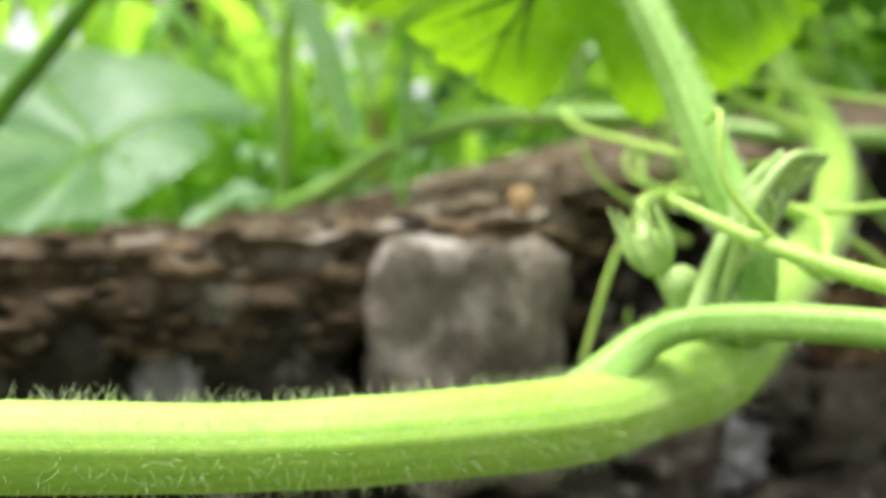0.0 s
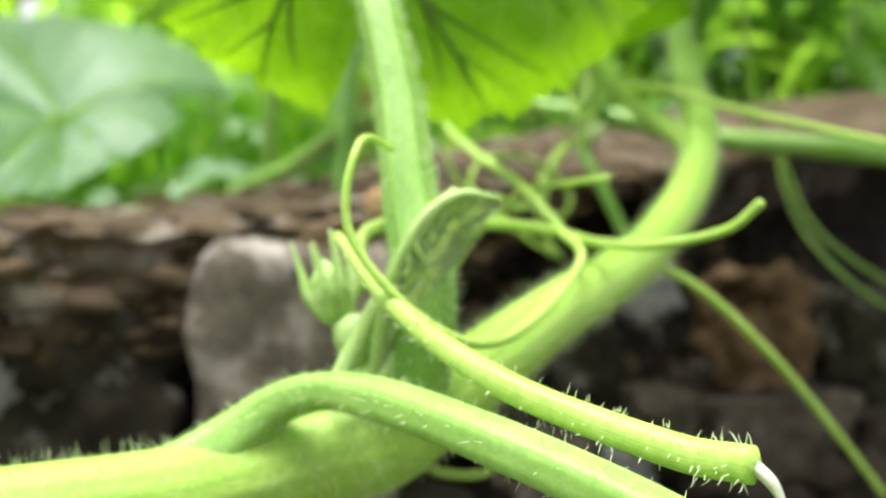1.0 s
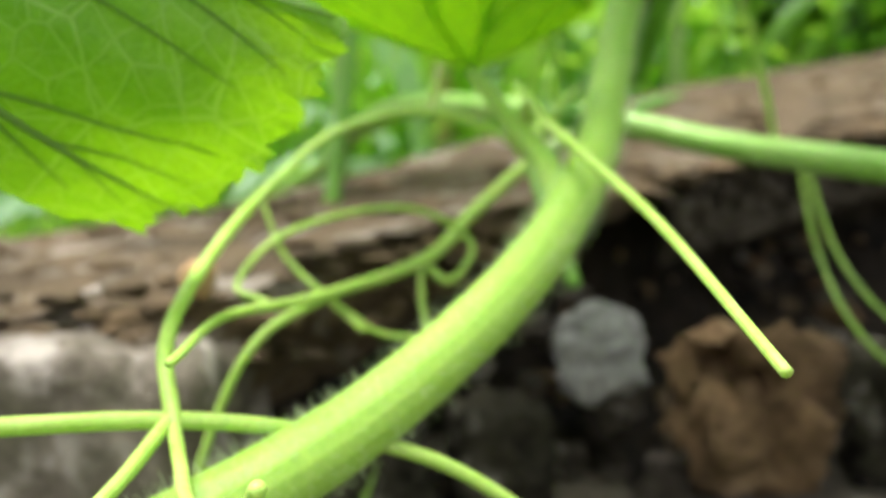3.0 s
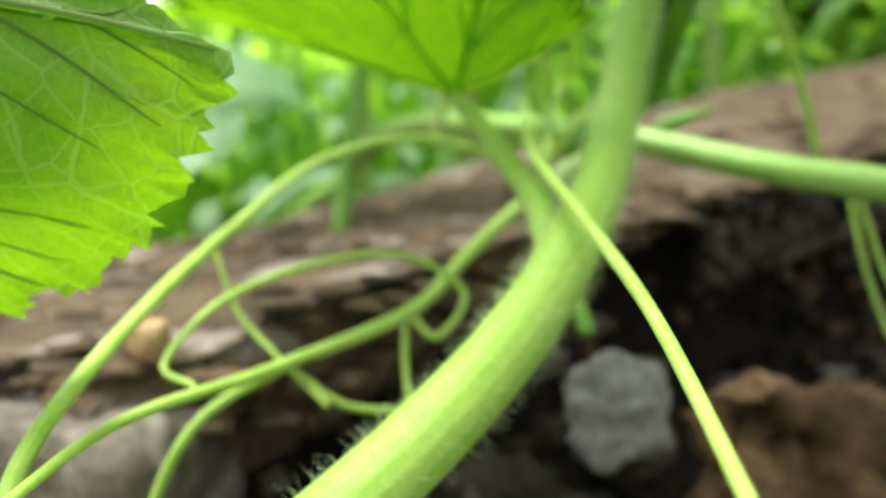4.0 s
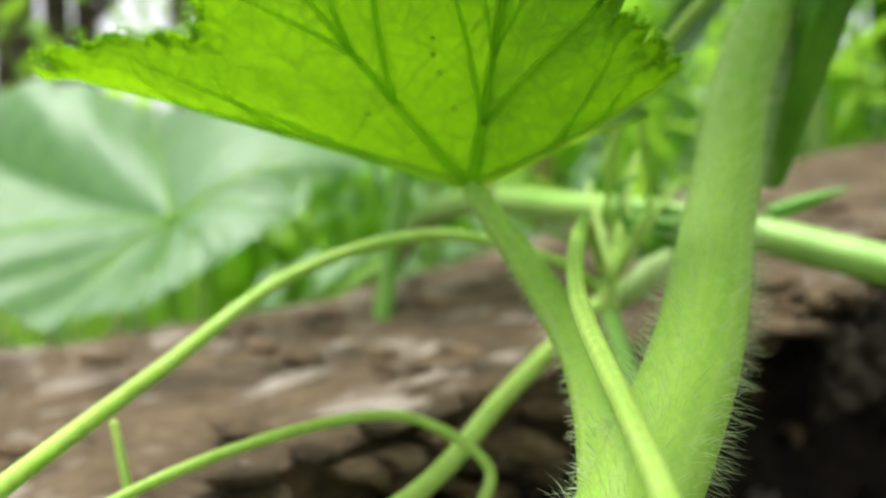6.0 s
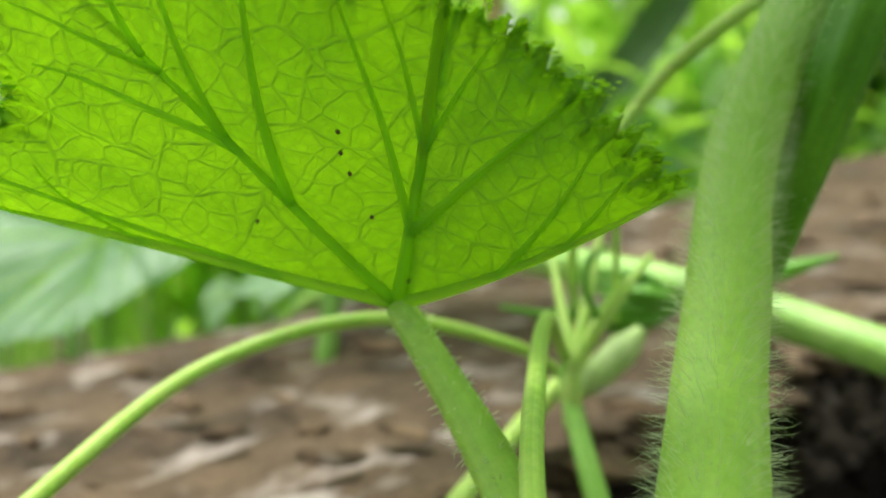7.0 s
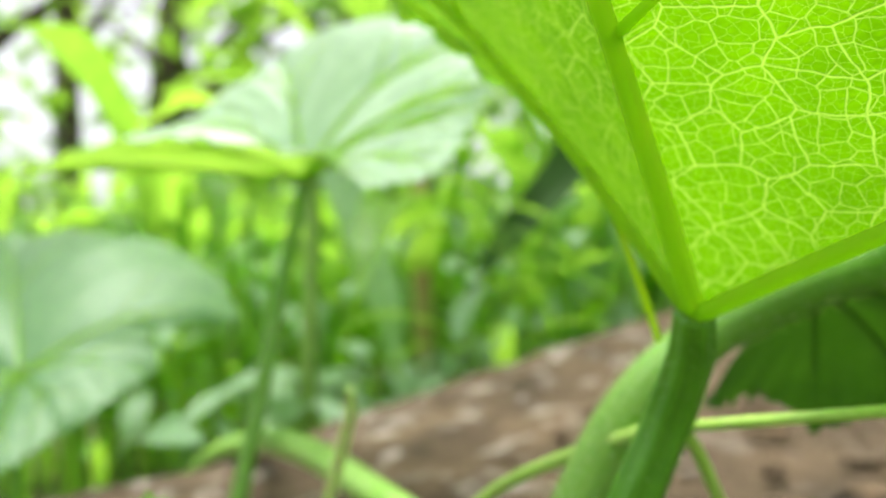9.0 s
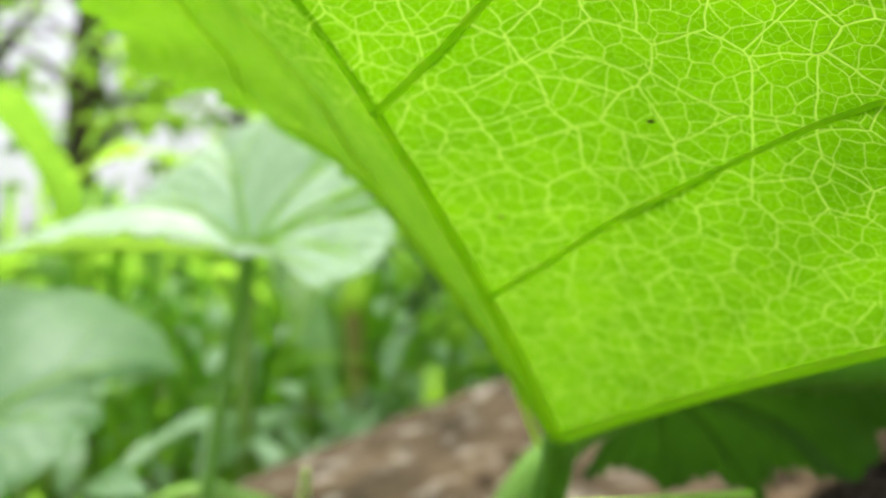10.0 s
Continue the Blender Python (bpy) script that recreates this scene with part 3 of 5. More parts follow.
chips = random.Random(17)
for k in range(120):
    x, z = chips.uniform(0.03, 0.27), chips.uniform(-0.125, -0.022)
    w = max(0.0, (edge_z(x) - 0.018 - z) / (edge_z(x) + 0.20))
    q = chips.uniform(0.003, 0.0085)
    spot = (x, face_y(x, w) - 0.004, z)
    if math.hypot(x - 0.171, z + 0.0365) < 0.032 or math.hypot(x - 0.126, z + 0.0215) < 0.018:
        continue
    part("stone", rough_ball(spot, (q * chips.uniform(0.9, 1.8), q, q * chips.uniform(0.6, 1.1)), k + 40, 0.6, 3, 0.3, chips.uniform(-0.6, 0.6), 2.0), chips.choice((STONE_DARK, STONE_EARTH, STONE_BROWN, STONE_EARTH, STONE_GREY, CLOD)), wall)

rng = random.Random(7)
clods = []
for k in range(1000):
    x = rng.uniform(-0.34, 0.36)
    front = rng.random() < 0.85
    if front:
        y = front_y(x) + rng.uniform(-0.003, 0.006)
        z = edge_z(x) - rng.uniform(0.002, 0.036) * lip(x)
        s = 0.0012 + 0.0048 * rng.random() ** 2
    else:
        w = rng.random() ** 2
        y = front_y(x) + w * 0.25
        yr, zr = np.interp(x, RIDGE_X, RIDGE_Y), np.interp(x, RIDGE_X, RIDGE_Z)
        z = edge_z(x) + (zr - edge_z(x)) * (y - front_y(x)) / (yr - front_y(x)) + 0.002
        s = rng.uniform(0.0015, 0.0045)
    clods.append(rough_ball((x, y, z), (s * rng.uniform(0.9, 2.8), s, s * rng.uniform(0.3, 0.7)), k, 0.55, 2, 0.1, rng.uniform(-0.5, 0.5), 2.2))
part("clods", joined(clods), CLOD, wall, "loose crumbs of soil and mortar", True, "stuff")
crumbs = []
for k in range(900):
    x = rng.uniform(-0.20, 0.36)
    z = rng.uniform(-0.12, edge_z(x) - 0.02)
    s = rng.uniform(0.0015, 0.006)
    w = max(0.0, (edge_z(x) - 0.018 - z) / (edge_z(x) + 0.20))
    crumbs.append(rough_ball((x, face_y(x, w) + rng.uniform(-0.006, 0.004), z), (s, s, s * 0.8), k + 900, 0.4, 2, 0.1, 0))
earth = []
for k in range(1100):
    x = rng.uniform(0.15, 0.36)
    d = rng.random()
    s = rng.uniform(0.0014, 0.0042)
    earth.append(rough_ball((x, front_y(x) + 0.001 + 0.018 * d, edge_z(x) - 0.006 - 0.034 * rng.random()), (s, s, s * 0.8), k + 2000, 0.4, 2, 0.1, 0))
part("crumbs", joined(earth), STONE_EARTH, wall, "brown crumbly earth under the edge of the coping", True, "stuff")
part("crumbs", joined(crumbs[::5]), CLOD, wall, "pale soil crumbs in the wall face", True, "stuff")
part("crumbs", joined([c for k, c in enumerate(crumbs) if k % 5]), SOIL, wall, "dark soil crumbs in the wall face, shade in their colour", True, "stuff")
solo("pebble", rough_ball((0.0267, 0.2660, 0.0075), (0.0042, 0.004, 0.0048), 5, 0.2, 3, 0.1, 0), PEBBLE, "small orange pebble on the edge of the coping", "pebble", place=(0.0267, 0.266, 0.0075))

# ---- ground ----


def ground_shape():
    verts, faces = [], []
    xs = [-400, -60, -12, -5] + list(np.linspace(-2.5, 2.5, 41)) + [5, 12, 60, 400]
    ys = [-400, -60, -12, -4] + list(np.linspace(-1.5, 4.5, 49)) + [7, 14, 60, 400]
    for y in ys:
        for x in xs:
            h = 0.02 * noise.noise(Vector((x, y, 0)) * 3) + 0.008 * noise.noise(Vector((x, y, 5)) * 11)
            verts.append((x, y, -0.16 + h))
    nx = len(xs)
    for j in range(len(ys) - 1):
        for i in range(nx - 1):
            k = j * nx + i
            faces.append((k, k + 1, k + nx + 1, k + nx))
    return verts, faces


solo("ground", ground_shape(), GROUND, "dark garden soil with green weeds", "ground", kind="structure")

# ---- the near pumpkin vine ----
vine = thing("pumpkin_vine", (0.046, 0.130, -0.160), "pale green hairy pumpkin vine climbing over the wall", "vine")

VINE_A = [(-0.100, 0.066, -0.0195), (-0.0484, 0.0829, -0.0242), (-0.0232, 0.0912, -0.0266), (0.0015, 0.0994, -0.0272), (0.0216, 0.1148, -0.0290), (0.0340, 0.1275, -0.0284), (0.0480, 0.1320, -0.0260)]
VINE_B = [(0.0400, 0.1300, -0.0275), (0.0525, 0.1360, -0.0222), (0.0727, 0.1600, -0.0108), (0.0963, 0.1930, -0.0002), (0.1160, 0.2283, 0.0172), (0.1262, 0.2620, 0.0369), (0.1289, 0.2937, 0.0573), (0.1331, 0.3208, 0.0833), (0.1507, 0.3402, 0.1156), (0.1876, 0.3439, 0.1372), (0.2435, 0.3422, 0.1414)]
R_A = (0.0047, 0.0050, 0.0052, 0.0056, 0.0064, 0.0072, 0.0068)
R_B = (0.0068, 0.0066, 0.0056, 0.0053, 0.0051, 0.0048, 0.0045, 0.0046, 0.0048, 0.0048, 0.0046)
VINE_WHOLE = VINE_A[:-1] + [(0.0450, 0.1320, -0.0265)] + VINE_B[1:]
R_WHOLE = R_A[:-1] + (0.0072,) + R_B[1:]
part("stem", tube(VINE_WHOLE, R_WHOLE, 320, 60, 0.010, 15, 0.6, 0.02, 3, 0.28, -0.05), VINE, vine, "ridged pale green stem")
part("node", rough_ball((0.0445, 0.1355, -0.0208), (0.0078, 0.0055, 0.0076), 6, 0.08, 4), VINE, vine, "swollen green node")
part("bristles", hairs(VINE_A, R_A, 3200, 0.0025, 11, 0.000034, 0.4), HAIR, vine, "fine whitish bristles", False, "stuff")
part("bristles", hairs(VINE_B[4:9], R_B[4:9], 3000, 0.0030, 62, 0.000024, 0.25), HAIR, vine, "fine whitish bristles", False, "stuff")
part("bristles", hairs(VINE_B, R_B, 6500, 0.0029, 12, 0.000026, 0.25), HAIR, vine, "fine whitish bristles", False, "stuff")

part("bristles", hairs(VINE_B[:4], R_B[:4], 1800, 0.0026, 63, 0.00003), HAIR, vine, "fine whitish bristles", False, "stuff")

PET_A = [(0.0348, 0.1664, 0.0653), (0.0398, 0.1565, 0.0455), (0.0451, 0.1477, 0.0277), (0.0489, 0.1386, 0.0102), (0.0520, 0.1310, -0.0035), (0.0505, 0.1300, -0.0190)]
R_PA = (0.0032, 0.0036, 0.0039, 0.0041, 0.0044, 0.0052)
part("petiole", tube(PET_A, R_PA, 90, 48, 0.07, 6, 0.6, 0.02, 5), PETIOLE_PALE, vine, "upright ridged petiole")
part("bristles", hairs(PET_A, R_PA, 1500, 0.0020, 13), HAIR, vine, "fine whitish bristles", False, "stuff")
ARM = [(0.0120, 0.1075, -0.0285), (0.0215, 0.1165, -0.0268), (0.0282, 0.1210, -0.0222), (0.0335, 0.1218, -0.0180), (0.0400, 0.1195, -0.0155), (0.0492, 0.1111, -0.0142), (0.0600, 0.0994, -0.0139), (0.0726, 0.0890, -0.0156), (0.088, 0.076, -0.019)]
R_ARM = (0.0036, 0.0045, 0.0036, 0.0028, 0.0025, 0.0027, 0.0026, 0.0026, 0.0025)
part("side_stalk", tube(ARM, R_ARM, 90, 30, 0.06, 5, 0.5, 0.02, 6), PETIOLE_PALE, vine, "pale green stalk bending away from the node")
part("bristles", hairs(ARM, R_ARM, 500, 0.0015, 14), HAIR, vine, "fine whitish bristles", False, "stuff")

PET_B = [(0.1195, 0.2320, 0.0187), (0.1218, 0.2457, 0.0260), (0.1198, 0.2569, 0.0310), (0.1146, 0.2701, 0.0376), (0.1068, 0.2815, 0.0452), (0.0940, 0.2886, 0.0600)]
R_PB = (0.0034, 0.0042, 0.0035, 0.0028, 0.0025, 0.0017)
part("petiole", tube(PET_B, R_PB, 90, 24, 0.03, 5, 0.6, 0.02, 7), VINE, vine, "short green petiole")
part("bristles", hairs(PET_B, R_PB, 700, 0.0014, 15), HAIR, vine, "fine whitish bristles", False, "stuff")

PET_C = [(0.1348, 0.3366, 0.0608), (0.1399, 0.3280, 0.0773), (0.1463, 0.3208, 0.0953), (0.1530, 0.3190, 0.1120), (0.1562, 0.3130, 0.1230), (0.1565, 0.3058, 0.1302)]
R_PC = (0.0028, 0.0037, 0.0040, 0.0038, 0.0034, 0.0028)
part("petiole", tube(PET_C, R_PC, 90, 48, 0.09, 6, 0.5, 0.02, 8), PETIOLE_DARK, vine, "dark green ridged petiole")
part("bristles", hairs(PET_C, R_PC, 500, 0.0011, 16, 0.00003), HAIR, vine, "fine whitish bristles", False, "stuff")

# leaves of the near vine
leaf_a = Blade((0.034, 0.168, 0.066), [((-0.035, 0.178, 0.052), (0, 0, 0.006)), ((0.0095, 0.1930, 0.0345), (-0.003, -0.005, 0.000)), ((0.0615, 0.2050, 0.0300), (0.001, -0.007, -0.001)), ((0.0955, 0.1955, 0.0575), (0, 0, 0.003)), ((0.066, 0.198, 0.074), (0, 0, 0.002)), ((0.032, 0.196, 0.078), (0, 0, 0.002)), ((-0.005, 0.188, 0.074), (0, 0, 0.002))], (0.14, 0.50, 0.0, 0.12, 0.16, 0.16), 0.05, 11, 0.022, 0.0007, 1, 1.0, {1: 9.0})
LEAF_A_VEINS = {0: ((0.40, 0.30, 0.85, 0.5), (0.62, 0.25, 0.93, 0.4)), 1: ((0.42, -0.40, 0.92, 0.6), (0.42, 0.17, 0.80, 0.55), (0.66, -0.18, 0.95, 0.4)), 2: ((0.42, -0.17, 0.80, 0.55), (0.42, 0.36, 0.92, 0.6), (0.66, 0.20, 0.95, 0.45), (0.70, -0.10, 0.92, 0.35)), 3: ((0.35, -0.36, 0.86, 0.5), (0.58, -0.24, 0.93, 0.45), (0.45, 0.3, 0.85, 0.45), (0.75, -0.12, 0.96, 0.35), (0.72, 0.16, 0.95, 0.35)), 4: ((0.45, 0.3, 0.85, 0.45), (0.45, -0.3, 0.85, 0.45)), 5: ((0.45, 0.3, 0.85, 0.45),)}
leaf("leaf_blade", leaf_a, vine, LEAF_LOBED, VEIN_LOBED, 0.0014, "bright green lobed leaf lit through from above", nu=48, sides=LEAF_A_VEINS, under=(0, -0.6, -0.8))
leaf_b = Blade((0.0937, 0.2888, 0.0605), [((0.1259, 0.2756, 0.0722), (0, 0, -0.0012)), ((0.1085, 0.2650, 0.0880), (0, 0, -0.001)), ((0.0765, 0.2540, 0.0948), (0, 0, -0.001)), ((0.0455, 0.2560, 0.0775), (0, -0.001, 0)), ((0.0500, 0.3270, 0.0905), (0, 0, 0.004)), ((0.090, 0.324, 0.0835), (0, 0, 0.003)), ((0.118, 0.303, 0.070), (0, 0, 0.001))], (0.01, 0.02, 0.22, 0.10, 0.08, 0.08), (0.03, 0.05, 0.04, -0.05, 0.0, 0.0), 14, 0.022, 0.0006, 2, 0.7, {2: 3.0})
LEAF_B_VEINS = {0: ((0.42, 0.34, 0.93, 0.5), (0.65, 0.20, 0.95, 0.4)), 1: ((0.33, -0.52, 0.98, 0.7), (0.34, 0.24, 0.93, 0.6), (0.62, 0.14, 0.96, 0.4), (0.60, -0.20, 0.95, 0.4)), 2: ((0.36, -0.55, 0.97, 0.75), (0.54, -0.32, 0.97, 0.6), (0.74, -0.15, 0.97, 0.5), (0.50, 0.26, 0.88, 0.5), (0.70, 0.16, 0.92, 0.4)), 3: ((0.22, -0.22, 0.88, 0.6), (0.45, -0.34, 0.80, 0.45), (0.66, -0.22, 0.90, 0.4)), 4: ((0.5, 0.3, 0.9, 0.4),), 5: ((0.5, 0.3, 0.9, 0.4),)}
blade_b = leaf("leaf_blade", leaf_b, vine, LEAF, VEIN, 0.0010, "young cupped leaf with a crisped toothed edge", nu=64, nr=26, sides=LEAF_B_VEINS, under=(0, -0.8, -0.6))
beads = []
rim = random.Random(5)
origin = ROOTS[vine.name]
for k in range(25, 26 * 64 * 3, 26):
    spot = blade_b.data.vertices[k].co + origin
    for i in range(rim.randint(2, 4)):
        q = rim.uniform(0.00008, 0.00022)
        beads.append(rough_ball((spot.x + rim.gauss(0, 0.0005), spot.y + rim.gauss(0, 0.0004), spot.z + rim.gauss(0, 0.0003)), (q * rim.uniform(1.2, 3.2), q * 1.6, q * rim.uniform(0.6, 1.4)), k + i, 0.8, 1, 0.0, rim.uniform(-1, 1)))
part("crisped_edge", joined(beads), VEIN, blade_b, "crisped pale green rim", True, "stuff")
part("fold", half_shell(tube([leaf_b.base + leaf_b.vein(1, r) for r in (0.48, 0.62, 0.78, 0.92, 1.0)], (0.0003, 0.0006, 0.0007, 0.0006, 0.0004), 30, 10), (0, -0.8, -0.6)), VEIN_C, blade_b, "pinched pale fold along a vein")
for i, u, r in ((1, 0.34, 0.62), (1, 0.36, 0.56), (1, 0.35, 0.50), (1, 0.30, 0.36), (0, 0.75, 0.14), (2, 0.30, 0.40)):
    p, _ = leaf_b.at(i, u, r)
    part("speck", rough_ball((p[0], p[1] - 0.0002, p[2] - 0.0001), (0.00026, 0.00022, 0.00026), i + 3, 0.3, 1), BARK, blade_b, "tiny dark speck")
# the unseen right-hand lobes are drawn out further to shade the coping
leaf_c = Blade((0.1565, 0.3058, 0.1302), [((0.1141, 0.3606, 0.1824), (0.005, -0.009, 0.004)), ((0.0732, 0.3735, 0.2156), (0, 0, 0.012)), ((0.028, 0.350, 0.234), (0, 0, 0.024)), ((0.122, 0.185, 0.210), (0, 0, 0.008)), ((0.258, 0.156, 0.176), (0, 0, 0.004)), ((0.288, 0.298, 0.171), (0, 0, 0.008)), ((0.251, 0.403, 0.172), (0, 0, 0.008))], (0.0, 0.0, 0.06, 0.08, 0.08, 0.08), (0.0, 0.0, 0.0, 0.04, 0.04, 0.04), 9, 0.03, 0.0006, 3)
blade_c = leaf("leaf_blade", leaf_c, vine, LEAF_NET, VEIN_C, 0.0018, "large bright leaf with a net of pale veins", nu=30, nr=26, sides=((0.30, 0.80, 1.0), (0.60, 0.52, 1.0)), both=False, under=(0, 0, -1))

for i, u, r in ((2, 0.22, 0.50), (2, 0.38, 0.56), (3, 0.15, 0.45), (2, 0.55, 0.72), (2, 0.12, 0.66), (3, 0.40, 0.60)):
    p, _ = leaf_c.at(i, u, r)
    part("speck", rough_ball((p[0], p[1], p[2] - 0.0002), (0.00045, 0.00035, 0.0002), i + 5, 0.5, 2), BARK, blade_c, "tiny dark speck")

# tendrils
T1 = [(0.0838, 0.0858, -0.0110), (0.0777, 0.0912, -0.0116), (0.0620, 0.1010, -0.0084), (0.0492, 0.1161, -0.0031), (0.0389, 0.1321, 0.0044)]
part("tendril", tube(T1, (0.0017, 0.0017, 0.0016, 0.0013, 0.0008), 70, 16, 0.04, 5, 0, 0.02, 9), TENDRIL, vine, "stout pale tendril with a cut end")
part("bristles", hairs(T1, (0.0018, 0.0019, 0.0018, 0.0014, 0.0008), 260, 0.0011, 17, 0.00008), HAIR, vine, "fine whitish bristles", False, "stuff")
part("dry_tip", tube([(0.0836, 0.0858, -0.0108), (0.0850, 0.0845, -0.0120), (0.0860, 0.0835, -0.0140)], (0.0007, 0.0006, 0.0002), 14, 6), DRY, vine, "dry whitish torn tip")


def tendril(ctrl, radii, mat=None, n=80, label=""):
    return part("tendril", tube(ctrl, radii, n, 10, 0.0, 5, 0, 0.03, len(ctrl)), mat or TENDRIL, vine, label)


tendril([(0.0400, 0.1450, -0.0050), (0.0414, 0.1560, 0.0050), (0.0667, 0.1717, 0.0056), (0.0871, 0.1868, 0.0012), (0.1086, 0.1976, -0.0068), (0.1293, 0.2044, -0.0229), (0.1487, 0.2121, -0.0419), (0.1674, 0.2195, -0.0620)], (0.0013, 0.0013, 0.0012, 0.0011, 0.0011, 0.0010, 0.0009))
tendril([(0.0760, 0.1786, 0.0041), (0.0838, 0.1680, 0.0030), (0.0916, 0.1575, 0.0038), (0.1008, 0.1507, 0.0070), (0.1050, 0.1468, 0.0118)], (0.0010, 0.0009, 0.0008, 0.0008))
tendril([(0.0761, 0.1781, 0.0047), (0.0783, 0.1594, 0.0010), (0.0711, 0.1422, -0.0060), (0.0613, 0.1221, -0.0086), (0.0516, 0.1160, -0.0037), (0.0430, 0.1170, 0.0064), (0.0435, 0.1217, 0.0176), (0.0463, 0.1353, 0.0176)], (0.0010, 0.0008, 0.0007, 0.0006, 0.0005))
tendril([(0.0774, 0.1766, 0.0036), (0.0684, 0.1905, 0.0137), (0.0564, 0.2297, 0.0237), (0.0482, 0.2720, 0.0335), (0.0491, 0.3104, 0.0461), (0.0696, 0.3324, 0.0522), (0.0907, 0.3511, 0.0453), (0.0990, 0.3660, 0.0360)], (0.0011, 0.0012, 0.0013, 0.0013, 0.0013, 0.0013, 0.0012, 0.0012), None, 140)
tendril([(0.1003, 0.3548, 0.0433), (0.1032, 0.3267, 0.0539), (0.1089, 0.2929, 0.0521), (0.1158, 0.2620, 0.0462), (0.1272, 0.2335, 0.0376), (0.1380, 0.2020, 0.0296), (0.1475, 0.1600, 0.0205)], (0.0012, 0.0012, 0.0012, 0.0011, 0.0010, 0.0008, 0.0006), None, 120)
tendril([(0.1010, 0.3800, 0.0370), (0.0954, 0.3703, 0.0328), (0.0850, 0.3310, 0.0195), (0.0810, 0.2922, 0.0107), (0.0680, 0.2481, 0.0078), (0.0703, 0.2043, 0.0128), (0.0837, 0.1671, 0.0156)], (0.0022, 0.0022, 0.0021, 0.0018, 0.0012, 0.0008, 0.0006), None, 120)
tendril([(0.0791, 0.2919, 0.0104), (0.0877, 0.2898, 0.0050), (0.0919, 0.2992, 0.0138), (0.0797, 0.2934, 0.0233), (0.0686, 0.2722, 0.0249), (0.0587, 0.2484, 0.0210), (0.0572, 0.2310, 0.0130), (0.0660, 0.2265, 0.0105)], (0.0011, 0.0010, 0.0009, 0.0008, 0.0007, 0.0006), None, 120)
tendril([(0.0687, 0.2562, 0.0073), (0.0590, 0.2380, 0.0010), (0.0505, 0.2330, -0.0150), (0.0420, 0.2300, -0.0420)], (0.0011, 0.0010, 0.0009))
tendril([(0.0752, 0.2560, -0.0016), (0.0638, 0.2589, 0.0063), (0.0527, 0.2618, 0.0155), (0.0467, 0.2643, 0.0275)], (0.0007, 0.0007, 0.0006))
tendril([(0.0675, 0.2558, 0.0054), (0.0769, 0.2608, -0.0029), (0.0862, 0.2694, -0.0060), (0.0832, 0.2774, -0.0073)], (0.0008, 0.0008, 0.0007))
tendril([(0.0791, 0.2926, 0.0094), (0.0816, 0.2838, -0.0001), (0.0867, 0.2724, -0.0080)], (0.0009, 0.0009, 0.0008))
tendril([(0.1500, 0.3300, 0.1085), (0.1310, 0.3343, 0.1000), (0.1163, 0.3433, 0.0894), (0.1055, 0.3507, 0.0743), (0.1008, 0.3619, 0.0598), (0.0999, 0.3747, 0.0461)], (0.0013, 0.0013, 0.0012, 0.0010, 0.0009))
tendril([(0.1165, 0.3430, 0.0895), (0.1120, 0.3420, 0.0820), (0.1105, 0.3540, 0.0655), (0.1081, 0.3724, 0.0477)], (0.0008, 0.0007, 0.0006))
tendril([(0.1415, 0.3100, 0.1545), (0.1425, 0.3120, 0.1519), (0.1471, 0.3188, 0.1390), (0.1518, 0.3245, 0.1248)], (0.0004, 0.0006, 0.0006, 0.0007), VEIN_C)
tendril([(0.1530, 0.3270, 0.1120), (0.1586, 0.3347, 0.1038), (0.1669, 0.3497, 0.0829), (0.1771, 0.3682, 0.0593), (0.1842, 0.3834, 0.0376)], (0.0012, 0.0012, 0.0012, 0.0010))
tendril([(0.1520, 0.3400, 0.1085), (0.1545, 0.3440, 0.1065), (0.1625, 0.3250, 0.1110), (0.1958, 0.3044, 0.1192)], (0.0010, 0.0010, 0.0009))
tendril([(0.0482, 0.4219, 0.0559), (0.0596, 0.4064, 0.0808), (0.0711, 0.3860, 0.0980), (0.0757, 0.3740, 0.1065)], (0.0018, 0.0020, 0.0018, 0.0015, 0.0010), TENDRIL_PALE)
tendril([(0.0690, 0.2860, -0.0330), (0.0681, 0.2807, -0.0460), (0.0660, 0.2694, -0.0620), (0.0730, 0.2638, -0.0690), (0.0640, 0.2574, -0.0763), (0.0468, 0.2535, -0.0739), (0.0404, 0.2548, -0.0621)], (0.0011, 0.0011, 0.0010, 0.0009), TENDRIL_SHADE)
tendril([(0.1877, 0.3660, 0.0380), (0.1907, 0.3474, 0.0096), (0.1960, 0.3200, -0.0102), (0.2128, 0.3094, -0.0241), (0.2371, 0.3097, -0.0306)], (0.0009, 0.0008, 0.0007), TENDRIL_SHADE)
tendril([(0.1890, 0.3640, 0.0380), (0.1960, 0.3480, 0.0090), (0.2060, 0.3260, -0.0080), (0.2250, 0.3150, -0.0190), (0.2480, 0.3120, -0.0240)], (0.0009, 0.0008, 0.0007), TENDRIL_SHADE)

# buds at the node
part("round_bud", rough_ball((0.0417, 0.1341, -0.0107), (0.0033, 0.0033, 0.0036), 3, 0.05, 3), BUD, vine, "small round pale green bud")
part("bud_stalk", tube([(0.0430, 0.1330, -0.0220), (0.0420, 0.1338, -0.0170), (0.0417, 0.1341, -0.0130)], (0.0018, 0.0016, 0.0016), 14, 10), BUD, vine)


